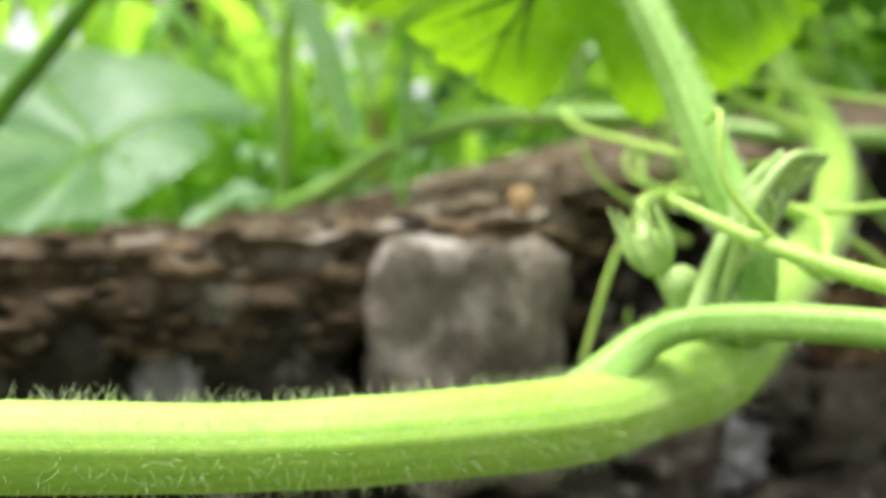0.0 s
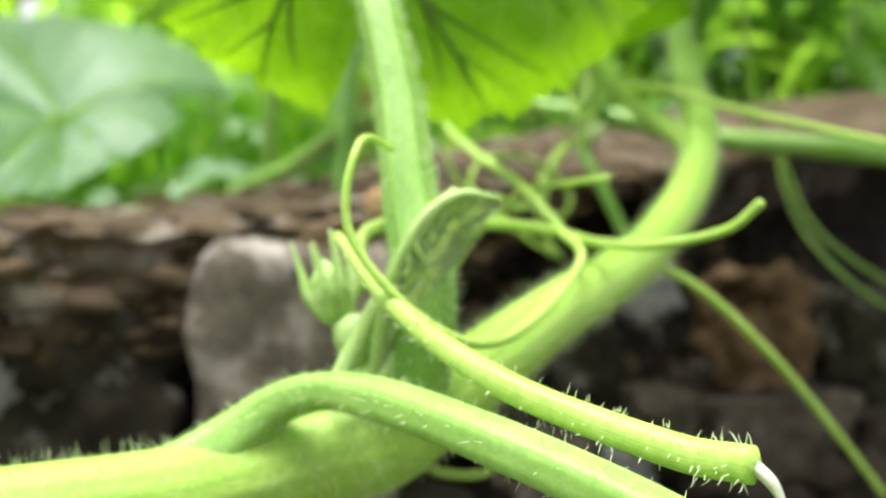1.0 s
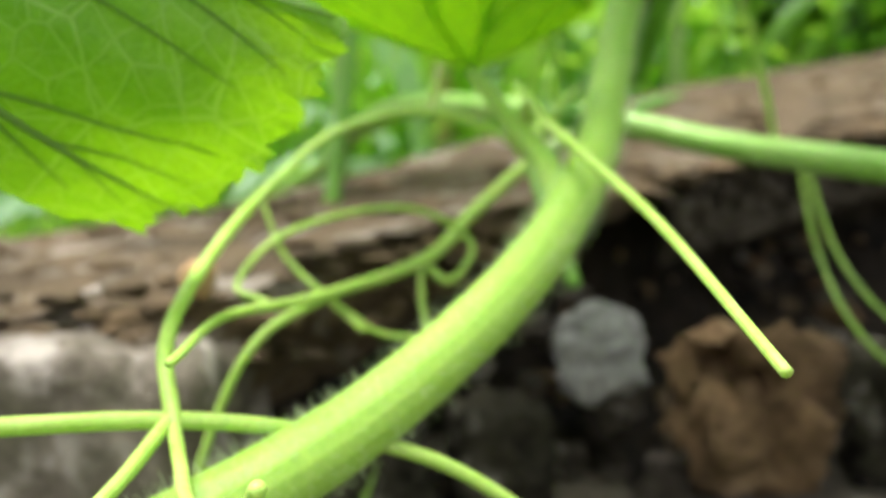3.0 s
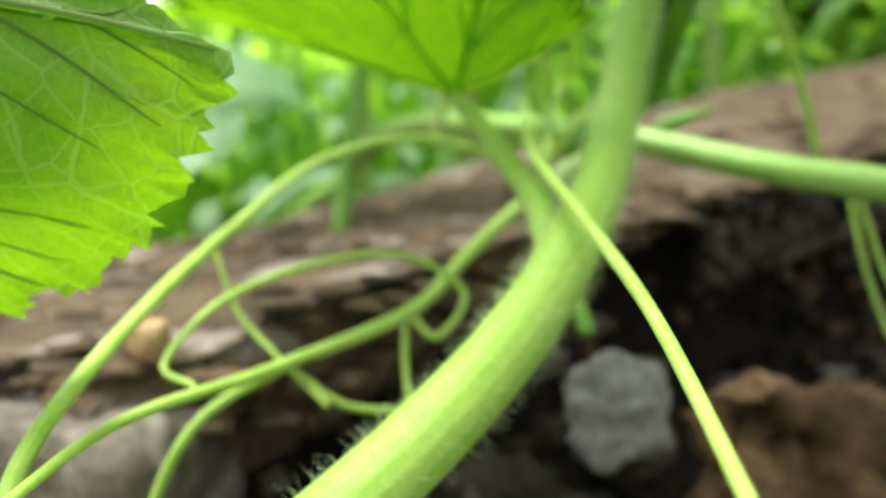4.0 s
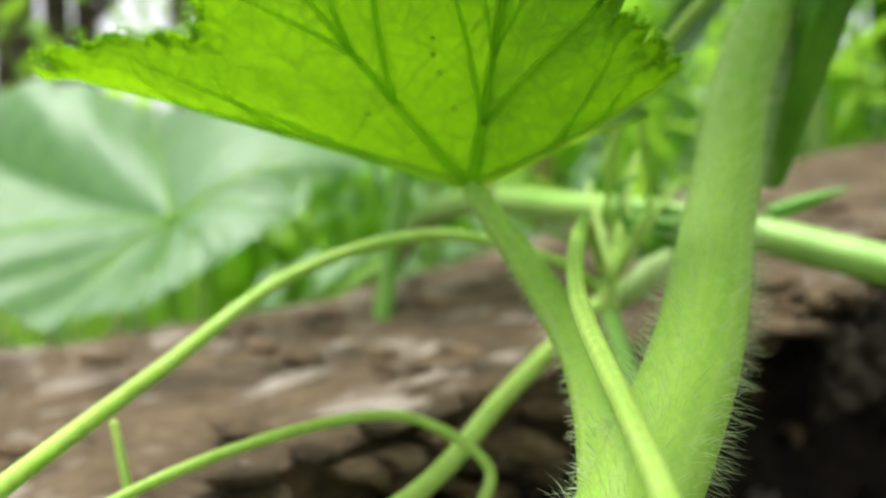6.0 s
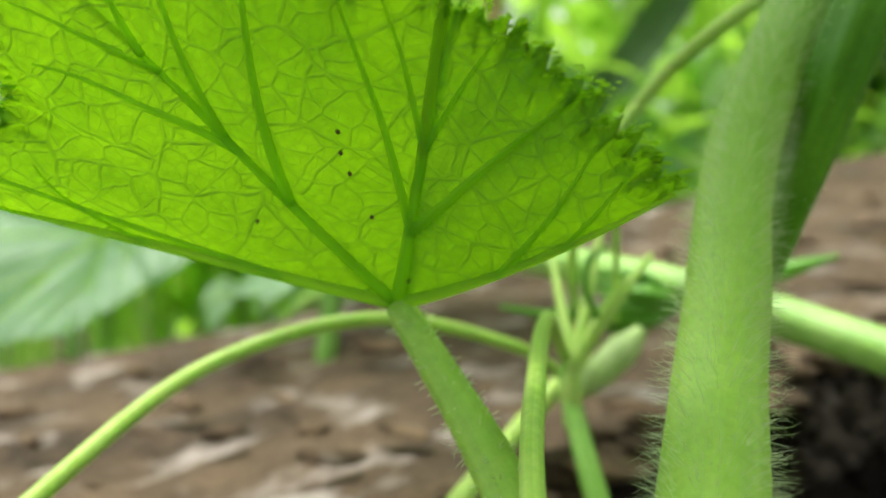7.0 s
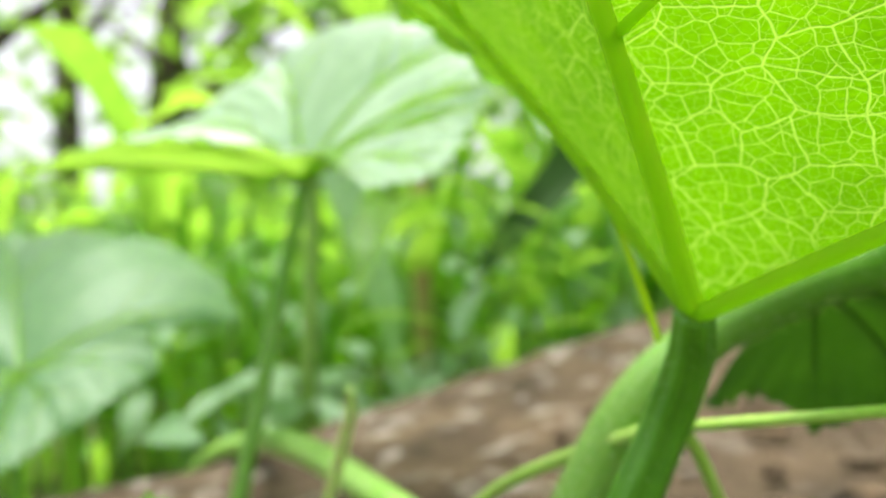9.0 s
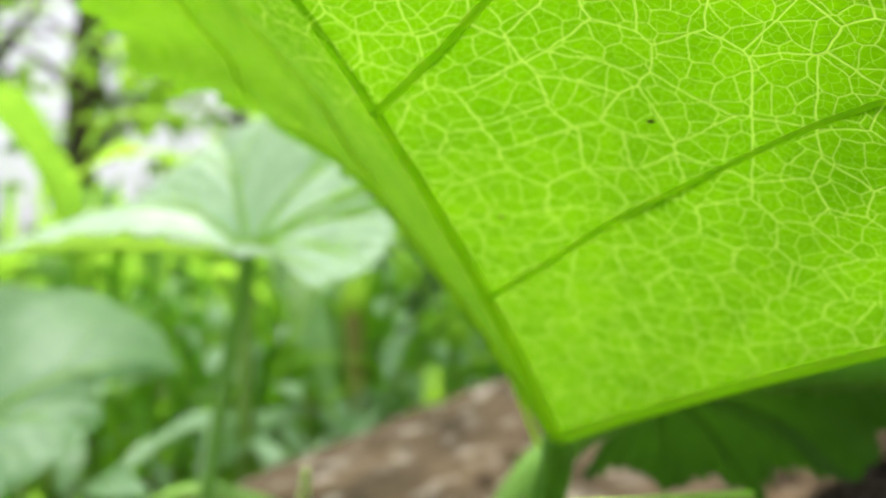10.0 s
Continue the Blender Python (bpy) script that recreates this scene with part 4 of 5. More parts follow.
def sepal_cup(center, axis, size, count, seed):
    """A closed flower bud: a small cup with pointed sepals round it."""
    c, ax = np.array(center), np.array(axis, float)
    ax /= np.linalg.norm(ax)
    s = np.cross(ax, (0, 0.3, 1.0))
    s /= np.linalg.norm(s)
    b = np.cross(ax, s)
    rs = np.random.RandomState(seed)
    shapes = [tube([c, c + ax * size * 0.25, c + ax * size * 0.5, c + ax * size * 0.72], (size * 0.14, size * 0.25, size * 0.22, size * 0.05), 20, 14)]
    for k in range(count):
        a = 2 * math.pi * k / count + rs.rand() * 0.3
        o = math.cos(a) * s + math.sin(a) * b
        h = size * (0.9 + 0.25 * rs.rand())
        shapes.append(tube([c + o * size * 0.12, c + o * size * 0.28 + ax * size * 0.3, c + o * size * 0.30 + ax * size * 0.6, c + o * size * 0.33 + ax * h], (size * 0.05, size * 0.075, size * 0.05, size * 0.012), 18, 8))
    return joined(shapes)


part("flower_bud", sepal_cup((0.0385, 0.1360, -0.0085), (-0.35, 0.25, 1.0), 0.0130, 7, 4), BUD, vine, "green flower bud with pointed sepals")
part("bud_stalk", tube([(0.0440, 0.1320, -0.0200), (0.0405, 0.1350, -0.0130), (0.0385, 0.1360, -0.0085)], (0.0016, 0.0014, 0.0014), 14, 8), BUD, vine)
shoot = [((0.0550, 0.1290, -0.0190), (0.0480, 0.1290, -0.0080), (0.0520, 0.1275, 0.0040), (0.0621, 0.1251, 0.0107), 0.0022),
         ((0.0470, 0.1300, -0.0190), (0.0475, 0.1300, -0.0070), (0.0510, 0.1290, 0.0050), (0.0560, 0.1270, 0.0120), 0.0018),
         ((0.0500, 0.1300, -0.0190), (0.0510, 0.1290, -0.0070), (0.0545, 0.1285, 0.0030), (0.0600, 0.1290, 0.0080), 0.0020)]
for p0, p1, p2, p3, r in shoot:
    part("folded_leaflet", tube([(0.046, 0.130, -0.020), p1, p2, p3], (r, r * 0.9, r * 0.8, r * 0.25), 40, 12, 0.12, 3), BUD, vine, "folded downy young leaflet")
    part("bristles", hairs([(0.046, 0.130, -0.020), p1, p2, p3], (r, r * 0.9, r * 0.8, r * 0.25), 420, 0.0009, 50 + int(r * 1e4), 0.00003), HAIR, vine, "fine whitish down", False, "stuff")
part("shoot_stalk", tube([(0.0405, 0.1250, -0.0165), (0.0455, 0.1275, -0.0053), (0.0502, 0.1294, 0.0025)], (0.0016, 0.0014, 0.0010), 30, 10, 0.08, 4), BUD, vine, "downy grey green shoot stalk")
part("shoot_stalk", tube([(0.0467, 0.1252, -0.0163), (0.0495, 0.1280, -0.0090), (0.0531, 0.1297, -0.0039)], (0.0012, 0.0011, 0.0009), 30, 10, 0.08, 4), BUD, vine, "downy grey green shoot stalk")
part("bristles", hairs([(0.0405, 0.1250, -0.0165), (0.0455, 0.1275, -0.0053), (0.0502, 0.1294, 0.0025)], (0.0017, 0.0014, 0.0010), 300, 0.0009, 41, 0.00004), HAIR, vine, "fine whitish down", False, "stuff")
RIB = [(0.0455, 0.1275, -0.0170), (0.0470, 0.1240, -0.0060), (0.0492, 0.1220, 0.0020), (0.0530, 0.1220, 0.0085), (0.0572, 0.1232, 0.0112), (0.0622, 0.1242, 0.0109)]
HEM = [(0.0475, 0.1270, -0.0160), (0.0502, 0.1280, -0.0080), (0.0529, 0.1255, -0.0030), (0.0559, 0.1280, 0.0005), (0.0586, 0.1290, 0.0045), (0.0620, 0.1244, 0.0102)]


def crumpled(rib, hem, nu=120, nv=40, seed=3):
    """A downy leaf still folded like a fan between its rib and its hem."""
    a, b = spline(rib, nu), spline(hem, nu)
    verts, faces, uvs = [], [], []
    for i in range(nu):
        for j in range(nv):
            u, v = i / (nu - 1), j / (nv - 1)
            p = a[i] * (1 - v) + b[i] * v
            swell = math.sin(math.pi * min(1.0, v * 1.05)) * math.sin(math.pi * u) ** 0.5
            bend = noise.noise(Vector((u * 4, v * 3, seed + 5)))
            pleat = math.sin(u * 21 + v * 5 + 5 * bend) * math.sin(math.pi * v) ** 0.7 * (0.5 + abs(noise.noise(Vector((u * 7, v * 4, seed + 9)))) * 1.6)
            w = noise.noise(Vector((u * 13, v * 8, seed))) + 0.6 * noise.noise(Vector((u * 34, v * 20, seed)))
            p = p + np.array((-0.25, -0.9, 0.3)) * (0.0022 * swell + 0.00065 * pleat + 0.0012 * w * swell) + np.array((0.6, 0.0, 0.8)) * 0.0007 * w * swell
            verts.append(tuple(p))
            uvs.append((u * 0.03, v * 0.012))
    for i in range(nu - 1):
        for j in range(nv - 1):
            k = i * nv + j
            faces.append((k, k + nv, k + nv + 1, k + 1))
    return verts, faces, uvs


young = part("young_leaf", crumpled(RIB, HEM), DOWNY, vine, "downy crumpled young leaf still folded like a fan")
part("vein", tube(RIB, (0.0009, 0.0010, 0.0010, 0.0010, 0.0008, 0.0003), 60, 10), BUD, young, "bright green rib of the folded leaf")
fan, hem = spline(RIB, 41), spline(HEM, 41)
frill = random.Random(8)
for k in range(9):
    i, j = 9 + 3 * k, 9 + 3 * k + frill.randint(-3, 3)
    a, b = frill.uniform(0.05, 0.4), frill.uniform(0.6, 1.0)
    path = []
    for q in range(6):
        v = a + (b - a) * q / 5
        row = min(40, max(0, round(i + (j - i) * q / 5 + frill.uniform(-0.8, 0.8))))
        path.append(fan[row] * (1 - v) + hem[row] * v + np.array((-0.25, -0.9, 0.3)) * (0.0026 * math.sin(math.pi * v) + frill.uniform(0.0, 0.0006)))
    r = frill.uniform(0.00015, 0.0004)
    part("fold", tube(path, (r * 0.5, r, r * 0.8, r * 0.3), 30, 8, 0.2, 3, 0, 0.2, k), BUD, young, "downy pale crease")
part("bristles", hairs(spline(RIB, 12) * 0.45 + spline(HEM, 12) * 0.55 + np.array((-0.0004, -0.0016, 0.0005)), (0.0012, 0.0012), 900, 0.0008, 45, 0.000016), HAIR, vine, "fine whitish down", False, "stuff")
part("bristles", hairs(HEM, (0.0003, 0.0003), 420, 0.0009, 44, 0.00002), HAIR, vine, "fine whitish down", False, "stuff")
part("bristles", hairs([(0.046, 0.130, -0.020), (0.0480, 0.1290, -0.0080), (0.0520, 0.1275, 0.0040), (0.0621, 0.1251, 0.0107)], (0.0032, 0.003, 0.0028, 0.001), 420, 0.0010, 19, 0.00006), HAIR, vine, "fine whitish down", False, "stuff")

# ---- the second vine, lying along the coping ----
vine2 = thing("pumpkin_vine", (-0.06, 0.53, -0.10), "green pumpkin stem lying across the top of the wall", "vine")
STEM_R = [(-0.240, 0.745, -0.060), (-0.1615, 0.6969, 0.0020), (-0.0940, 0.6415, 0.0291), (-0.0374, 0.5497, 0.0515), (0.0203, 0.4785, 0.0629), (0.0779, 0.4255, 0.0581), (0.1243, 0.3991, 0.0512), (0.1651, 0.3700, 0.0410), (0.2000, 0.3247, 0.0346), (0.2850, 0.2519, 0.0190)]
R_R = (0.0066, 0.0068, 0.0068, 0.0066, 0.0058, 0.0050, 0.0048, 0.0046, 0.0044, 0.0042)
part("stem", tube(STEM_R, R_R, 140, 24, 0.04, 6, 1.0, 0.02, 21), PETIOLE_PALE, vine2, "ridged green stem")
part("bristles", hairs(STEM_R, R_R, 2400, 0.0020, 22, 0.00005), HAIR, vine2, "fine whitish bristles", False, "stuff")
part("flower_bud", sepal_cup((0.118, 0.385, 0.050), (-0.75, -0.3, 0.05), 0.020, 6, 8), PETIOLE_DARK, vine2, "dark green bud with pointed sepals")
part("bract", tube([(0.1090, 0.3560, 0.0640), (0.1060, 0.3520, 0.0620), (0.1055, 0.3500, 0.0560), (0.1075, 0.3520, 0.0510)], (0.0004, 0.0008, 0.0008, 0.0006), 24, 8), PETIOLE_DARK, vine2, "small curled dark green bract")
part("bract", joined([tube([(0.1194, 0.3847, 0.0494), (0.1087, 0.3767, 0.0493), (0.0957, 0.3678, 0.0491), (0.0861, 0.3602, 0.0516)], (0.0020, 0.0018, 0.0012, 0.0004), 30, 10)]), PETIOLE_DARK, vine2, "dark green pointed bract")
part("bract", joined([tube([(0.1355, 0.3928, 0.0545), (0.1437, 0.3937, 0.0573), (0.1531, 0.3930, 0.0602)], (0.0022, 0.0020, 0.0004), 24, 10)]), PETIOLE_DARK, vine2, "dark green pointed bract")
part("flower_bud", joined([tube([(0.1022, 0.3630, 0.0337), (0.1049, 0.3642, 0.0371), (0.1096, 0.3682, 0.0418), (0.1133, 0.3718, 0.0457)], (0.0012, 0.0030, 0.0034, 0.0014), 30, 14, 0.08, 5)]), BUD, vine2, "pale closed cylindrical bud")
for k, tip in enumerate([(0.094, 0.372, 0.064), (0.106, 0.372, 0.070), (0.116, 0.366, 0.062), (0.112, 0.356, 0.058), (0.098, 0.362, 0.050)]):
    part("tendril", tube([(0.1022, 0.3526, 0.030), (0.1025, 0.3530, 0.040), ((0.1025 + tip[0]) / 2, (0.353 + tip[1]) / 2, (0.042 + tip[2]) / 2), tip], (0.0018, 0.0015, 0.0011, 0.0006), 30, 8), TENDRIL, vine2, "pale short tendril shoot")
part("tendril", tube([(0.118, 0.330, -0.002), (0.110, 0.340, 0.016), (0.1022, 0.3526, 0.034), (0.1010, 0.3560, 0.044)], (0.0024, 0.0024, 0.0020, 0.0014), 40, 10), PETIOLE, vine2)
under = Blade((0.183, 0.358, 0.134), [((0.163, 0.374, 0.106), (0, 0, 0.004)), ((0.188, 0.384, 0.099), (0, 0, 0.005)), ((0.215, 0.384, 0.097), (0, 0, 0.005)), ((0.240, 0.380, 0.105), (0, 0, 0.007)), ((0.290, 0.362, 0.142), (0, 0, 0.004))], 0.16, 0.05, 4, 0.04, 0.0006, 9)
leaf("leaf_blade", under, vine2, LEAF_DARK, LEAF_DARK, 0.0006, "dark green leaf under the vine, shade put into its colour", sides=())

# ---- pumpkin plants behind the wall ----
plant = thing("pumpkin_plant", (-0.01, 0.50, -0.15), "pumpkin plant with one broad pale leaf on an upright stalk", "plant")
big = Blade((-0.0205, 0.552, 0.1865), [((0.092, 0.490, 0.214), (0, 0, 0.010)), ((0.0897, 0.4785, 0.202), (0, 0, 0.008)), ((0.0792, 0.4536, 0.174), (0, 0, 0.008)), ((0.0604, 0.4325, 0.166), (0, 0, 0.008)), ((0.0456, 0.4329, 0.1775), (0, 0, 0.004)), ((-0.0506, 0.4711, 0.1955), (0, 0, 0.003)), ((-0.1478, 0.4891, 0.1864), (0, 0, 0.003)), ((-0.150, 0.510, 0.192), (0, 0, 0.006)), ((-0.0993, 0.5704, 0.2246), (0, 0, 0.010)), ((-0.0563, 0.5924, 0.2640), (0, 0, 0.010)), ((0.0628, 0.5455, 0.2484), (0, 0, 0.016)), ((0.094, 0.494, 0.217), (0, 0, 0.010))], 0.02, 0.01, 4, 0.015, 0.0005, 12, 0.6)
leaf("leaf_blade", big, plant, LEAF_SKYLIT, VEIN, 0.0022, "broad pale green leaf, sky gloss put into its colour", sides=((0.4, 0.33, 0.8), (0.6, 0.33, 0.92)))
part("leaf_stalk", tube([(-0.0205, 0.553, 0.187), (-0.022, 0.546, 0.165), (-0.025, 0.520, 0.090), (-0.028, 0.490, -0.02), (-0.02, 0.500, -0.16)], (0.0034, 0.0036, 0.0040, 0.0046, 0.005), 50, 12, 0.05), STEM_MID, plant)

plant2 = thing("pumpkin_plant", (-0.30, 0.66, -0.15), "pumpkin plant with large pale leaves beyond the wall", "plant")
low = Blade((-0.300, 0.663, 0.062), [((-0.239, 0.633, 0.028), (0, 0, 0.006)), ((-0.215, 0.700, 0.064), (0, 0, 0.010)), ((-0.185, 0.780, 0.100), (0, 0, 0.024)), ((-0.438, 0.790, 0.172), (0, 0, 0.010)), ((-0.5665, 0.665, 0.150), (0, 0, -0.022)), ((-0.409, 0.526, 0.050), (0, 0, 0.006)), ((-0.303, 0.544, -0.010), (0, 0, 0.008)), ((-0.260, 0.582, 0.000), (0, 0, -0.004)), ((-0.239, 0.633, 0.028), (0, 0, 0.006))], (0.0, 0.30, 0.04, 0.02, 0.02, 0.0, 0.0, 0.0), (0.08, 0.0, 0.08, 0.17, 0.17, 0.08, 0.06, 0.04), 4, 0.015, 0.0008, 13, 0.8, {1: 2.0})
leaf("leaf_blade", low, plant2, LEAF_OLD, VEIN, 0.0022, "large pale green leaf", sides=((0.4, 0.33, 0.8),), nu=30)
part("leaf_stalk", tube([(-0.302, 0.666, 0.060), (-0.33, 0.69, 0.0), (-0.30, 0.67, -0.16)], (0.004, 0.005, 0.006), 30, 10), PETIOLE, plant2)
part("leaf_stalk", tube([(-0.215, 0.300, -0.005), (-0.178, 0.302, 0.040), (-0.158, 0.303, 0.064), (-0.138, 0.303, 0.089), (-0.120, 0.305, 0.115)], (0.0042, 0.0042, 0.0040, 0.0038, 0.0034), 40, 12, 0.05), PETIOLE_DARK, plant2, "dark upright leaf stalk")

# ---- maize and weeds ----


def ribbon(ctrl, widths, n=26, fold=0.25, seed=0, turn=(0, 0, 1)):
    """A long strap leaf with a folded midrib and a waved edge."""
    p = spline(ctrl, n)
    t = np.gradient(p, axis=0)
    t /= np.linalg.norm(t, axis=1)[:, None]
    w = np.interp(np.linspace(0, 1, n), np.linspace(0, 1, len(widths)), widths)
    rs = np.random.RandomState(seed)
    ph = rs.rand(2) * 6.28
    verts, faces, uvs = [], [], []
    for k in range(n):
        side = np.cross(t[k], turn)
        if np.linalg.norm(side) < 0.2:
            side = np.cross(t[k], p[-1] - p[0] + np.array((0.01, 0.02, 0)))
        side /= np.linalg.norm(side) + 1e-9
        up = np.cross(side, t[k])
        for j, e in enumerate((-1, -0.5, 0, 0.5, 1)):
            lift = fold * abs(e) * w[k] + 0.18 * w[k] * e * e * math.sin(k * 0.8 + ph[0 if e < 0 else 1])
            verts.append(tuple(p[k] + side * e * w[k] + up * lift))
            uvs.append((e * w[k], k * 0.03))
    for k in range(n - 1):
        for j in range(4):
            i = k * 5 + j
            faces.append((i, i + 1, i + 6, i + 5))
    return verts, faces, uvs


def maize(place, height, seed, red=False, reach=1.0):
    rs = random.Random(seed)
    x, y, z = place
    ob = thing("maize_plant", place, "tall green maize plant with long arching leaves", "plant", "maize plants behind the wall")
    lean = (rs.uniform(-0.05, 0.05), rs.uniform(-0.05, 0.05))
    stalk = [(x + lean[0] * k, y + lean[1] * k, z + height * k) for k in (0, 0.3, 0.6, 1.0)]
    part("stalk", tube(stalk, (0.013, 0.012, 0.010, 0.006), 50, 12, 0.03, 4, 0, 0.05, seed), STALK_RED if red else STALK, ob)
    count = 10
    for k in range(count):
        f = 0.10 + 0.85 * k / count
        a = k * 2.6 + rs.uniform(-0.5, 0.5)
        b = np.array((x + lean[0] * f, y + lean[1] * f, z + height * f))
        ln = rs.uniform(0.35, 0.65) * (0.7 + 0.3 * height) * reach
        d = np.array((math.cos(a), math.sin(a), 0))
        rise = rs.uniform(0.30, 0.60)
        drop = rs.uniform(-0.10, 0.35)
        pts = [b, b + d * ln * 0.15 + np.array((0, 0, rise * ln * 0.5)), b + d * ln * 0.5 + np.array((0, 0, rise * ln * 0.9)), b + d * ln * 0.85 + np.array((0, 0, rise * ln * 0.9 - drop * ln * 0.6)), b + d * ln + np.array((0, 0, rise * ln * 0.6 - drop * ln))]
        part("leaf_blade", ribbon(pts, (0.012, 0.024, 0.028, 0.018, 0.002), 26, 0.3, seed * 20 + k), MAIZE, ob)
    return ob


part("leaf_blade", ribbon([(-0.150, 0.665, 0.020), (-0.185, 0.672, 0.024), (-0.225, 0.690, 0.010), (-0.262, 0.705, -0.020)], (0.004, 0.016, 0.014, 0.002), 20, 0.2, 33, (0.0, -0.5, 0.9)), LEAF_OLD, vine2, "narrow pale young leaf")
stray = thing("maize_plant", (-0.19, 0.95, -0.15), "maize plant with bent pale and dark strap leaves", "plant", "maize plants behind the wall")
part("stalk", tube([(-0.205, 0.955, -0.16), (-0.200, 0.952, 0.05), (-0.195, 0.950, 0.262)], (0.011, 0.010, 0.007), 30, 10), STALK, stray)
part("leaf_blade", ribbon([(-0.195, 0.950, 0.262), (-0.180, 0.949, 0.275), (-0.157, 0.955, 0.215), (-0.124, 0.962, 0.129), (-0.102, 0.970, 0.020)], (0.012, 0.024, 0.026, 0.020, 0.002), 26, 0.3, 3, (0.3, -0.6, 0.75)), LEAF_SKYLIT, stray, "pale drooping strap leaf")
part("leaf_blade", ribbon([(-0.195, 0.950, 0.240), (-0.250, 0.940, 0.300), (-0.320, 0.930, 0.330), (-0.400, 0.920, 0.300)], (0.012, 0.024, 0.022, 0.002), 26, 0.3, 4), MAIZE, stray)
stray2 = thing("maize_plant", (0.19, 1.04, -0.13), "maize plant with one dark hanging leaf", "plant", "maize plants behind the wall")
part("stalk", tube([(0.19, 1.05, -0.14), (0.182, 1.045, 0.15), (0.170, 1.037, 0.41)], (0.012, 0.011, 0.008), 30, 10), STALK, stray2)
part("leaf_blade", ribbon([(0.17, 1.036, 0.392), (0.148, 1.029, 0.379), (0.101, 1.015, 0.302), (0.06, 1.002, 0.238), (0.012, 0.985, 0.180), (-0.030, 0.975, 0.120)], (0.010, 0.018, 0.021, 0.022, 0.016, 0.003), 26, 0.3, 5, (0.3, -1.0, 0.35)), LEAF_DARK, stray2, "dark strap leaf, shade put into its colour")
part("leaf_blade", ribbon([(0.211, 1.240, 0.198), (0.135, 1.156, 0.166), (0.076, 1.097, 0.125), (0.026, 1.063, 0.078)], (0.010, 0.022, 0.024, 0.004), 26, 0.3, 6, (0.2, -0.6, 0.75)), LEAF_SKYLIT, stray2, "strap leaf bent to the wall, sky light in its pale colour")
first = [maize((-0.085, 1.02, -0.15), 1.0, 7, True, 0.62), maize((0.36, 1.42, -0.13), 1.1, 2), maize((-0.10, 1.90, -0.15), 0.95, 3)]
maize((-0.46, 1.10, -0.15), 0.42, 4, False, 0.8)
spots = [(0.04, 1.42, 1, 2.2), (0.12, 1.55, 2, 0.6), (-0.30, 1.50, 2, 5.1), (0.24, 1.75, 0, 4.4), (0.62, 1.50, 1, 1.9), (0.50, 1.95, 0, 5.6), (-0.60, 1.90, 1, 4.8), (0.90, 1.85, 2, 3.1), (0.15, 2.20, 1, 0.8), (-0.38, 2.25, 0, 2.4), (1.15, 1.70, 0, 4.0), (0.66, 1.30, 1, 0.9), (0.86, 1.48, 0, 2.0), (0.47, 1.66, 2, 3.4)]
for x, y, v, turn in spots:
    copy_thing(first[v], pose(x, y, -0.15, 0, 0, math.degrees(turn)))

weeds = []
rng = random.Random(21)
for k in range(900):
    x = rng.uniform(-1.3, 1.3)
    y0 = max(0.86, float(np.interp(x, RIDGE_X, RIDGE_Y)) + 0.04)
    y = y0 + rng.random() ** 1.2 * 1.2
    z = -0.16
    top = float(np.interp(x, RIDGE_X, RIDGE_Z))
    if -0.25 < x < 0.02 and y < 1.1:
        continue
    h = (rng.uniform(0.14, 0.52) + max(0, top) + 0.10) * min(1.0, 0.45 + 0.55 * (y - y0) / 0.3)
    a = rng.uniform(0, 6.28)
    d = np.array((math.cos(a), math.sin(a), 0)) * h * rng.uniform(0.1, 0.6)
    b = np.array((x, y, z))
    w = rng.uniform(0.004, 0.012)
    weeds.append(ribbon([b, b + d * 0.15 + np.array((0, 0, h * 0.5)), b + d * 0.55 + np.array((0, 0, h * 0.9)), b + d + np.array((0, 0, h * rng.uniform(0.7, 1.0)))], (w * 0.5, w, w * 0.8, 0.001), 9, 0.25, k))
for k in range(520):
    x = rng.uniform(-1.4, 1.3)
    y = max(0.80, float(np.interp(x, RIDGE_X, RIDGE_Y)) + 0.05) + rng.random() ** 1.3 * 1.0
    top = float(np.interp(x, RIDGE_X, RIDGE_Z))
    if x < -0.10 and y < 1.02:
        continue
    c = Vector((x, y, top - 0.04 + rng.random() ** 1.5 * 0.26))
    size = rng.uniform(0.018, 0.050)
    e = Euler((rng.uniform(-0.7, 0.7), rng.uniform(-0.7, 0.7), rng.uniform(0, 6.28))).to_matrix()
    tip = [c + e @ Vector(q) * size for q in ((0, -1.4, -0.1), (0, -0.4, 0.15), (0, 0.6, 0.10), (0, 1.6, -0.25))]
    weeds.append(ribbon([tuple(q) for q in tip], (size * 0.10, size * 0.28, size * 0.25, 0.001), 8, 0.2, k))
for k in range(260):
    x = rng.uniform(-0.75, 0.20)
    y = 1.04 + rng.random() * 0.5
    c = Vector((x, y, -0.10 + rng.random() * 0.36))
    size = rng.uniform(0.03, 0.06)
    e = Euler((rng.uniform(-0.2, 0.9), rng.uniform(-0.5, 0.5), rng.uniform(0, 6.28))).to_matrix()
    tip = [c + e @ Vector(q) * size for q in ((0, -1.2, -0.1), (0, -0.4, 0.15), (0, 0.5, 0.10), (0, 1.3, -0.25))]
    weeds.append(ribbon([tuple(q) for q in tip], (size * 0.12, size * 0.42, size * 0.38, 0.001), 8, 0.2, k))
dark = []
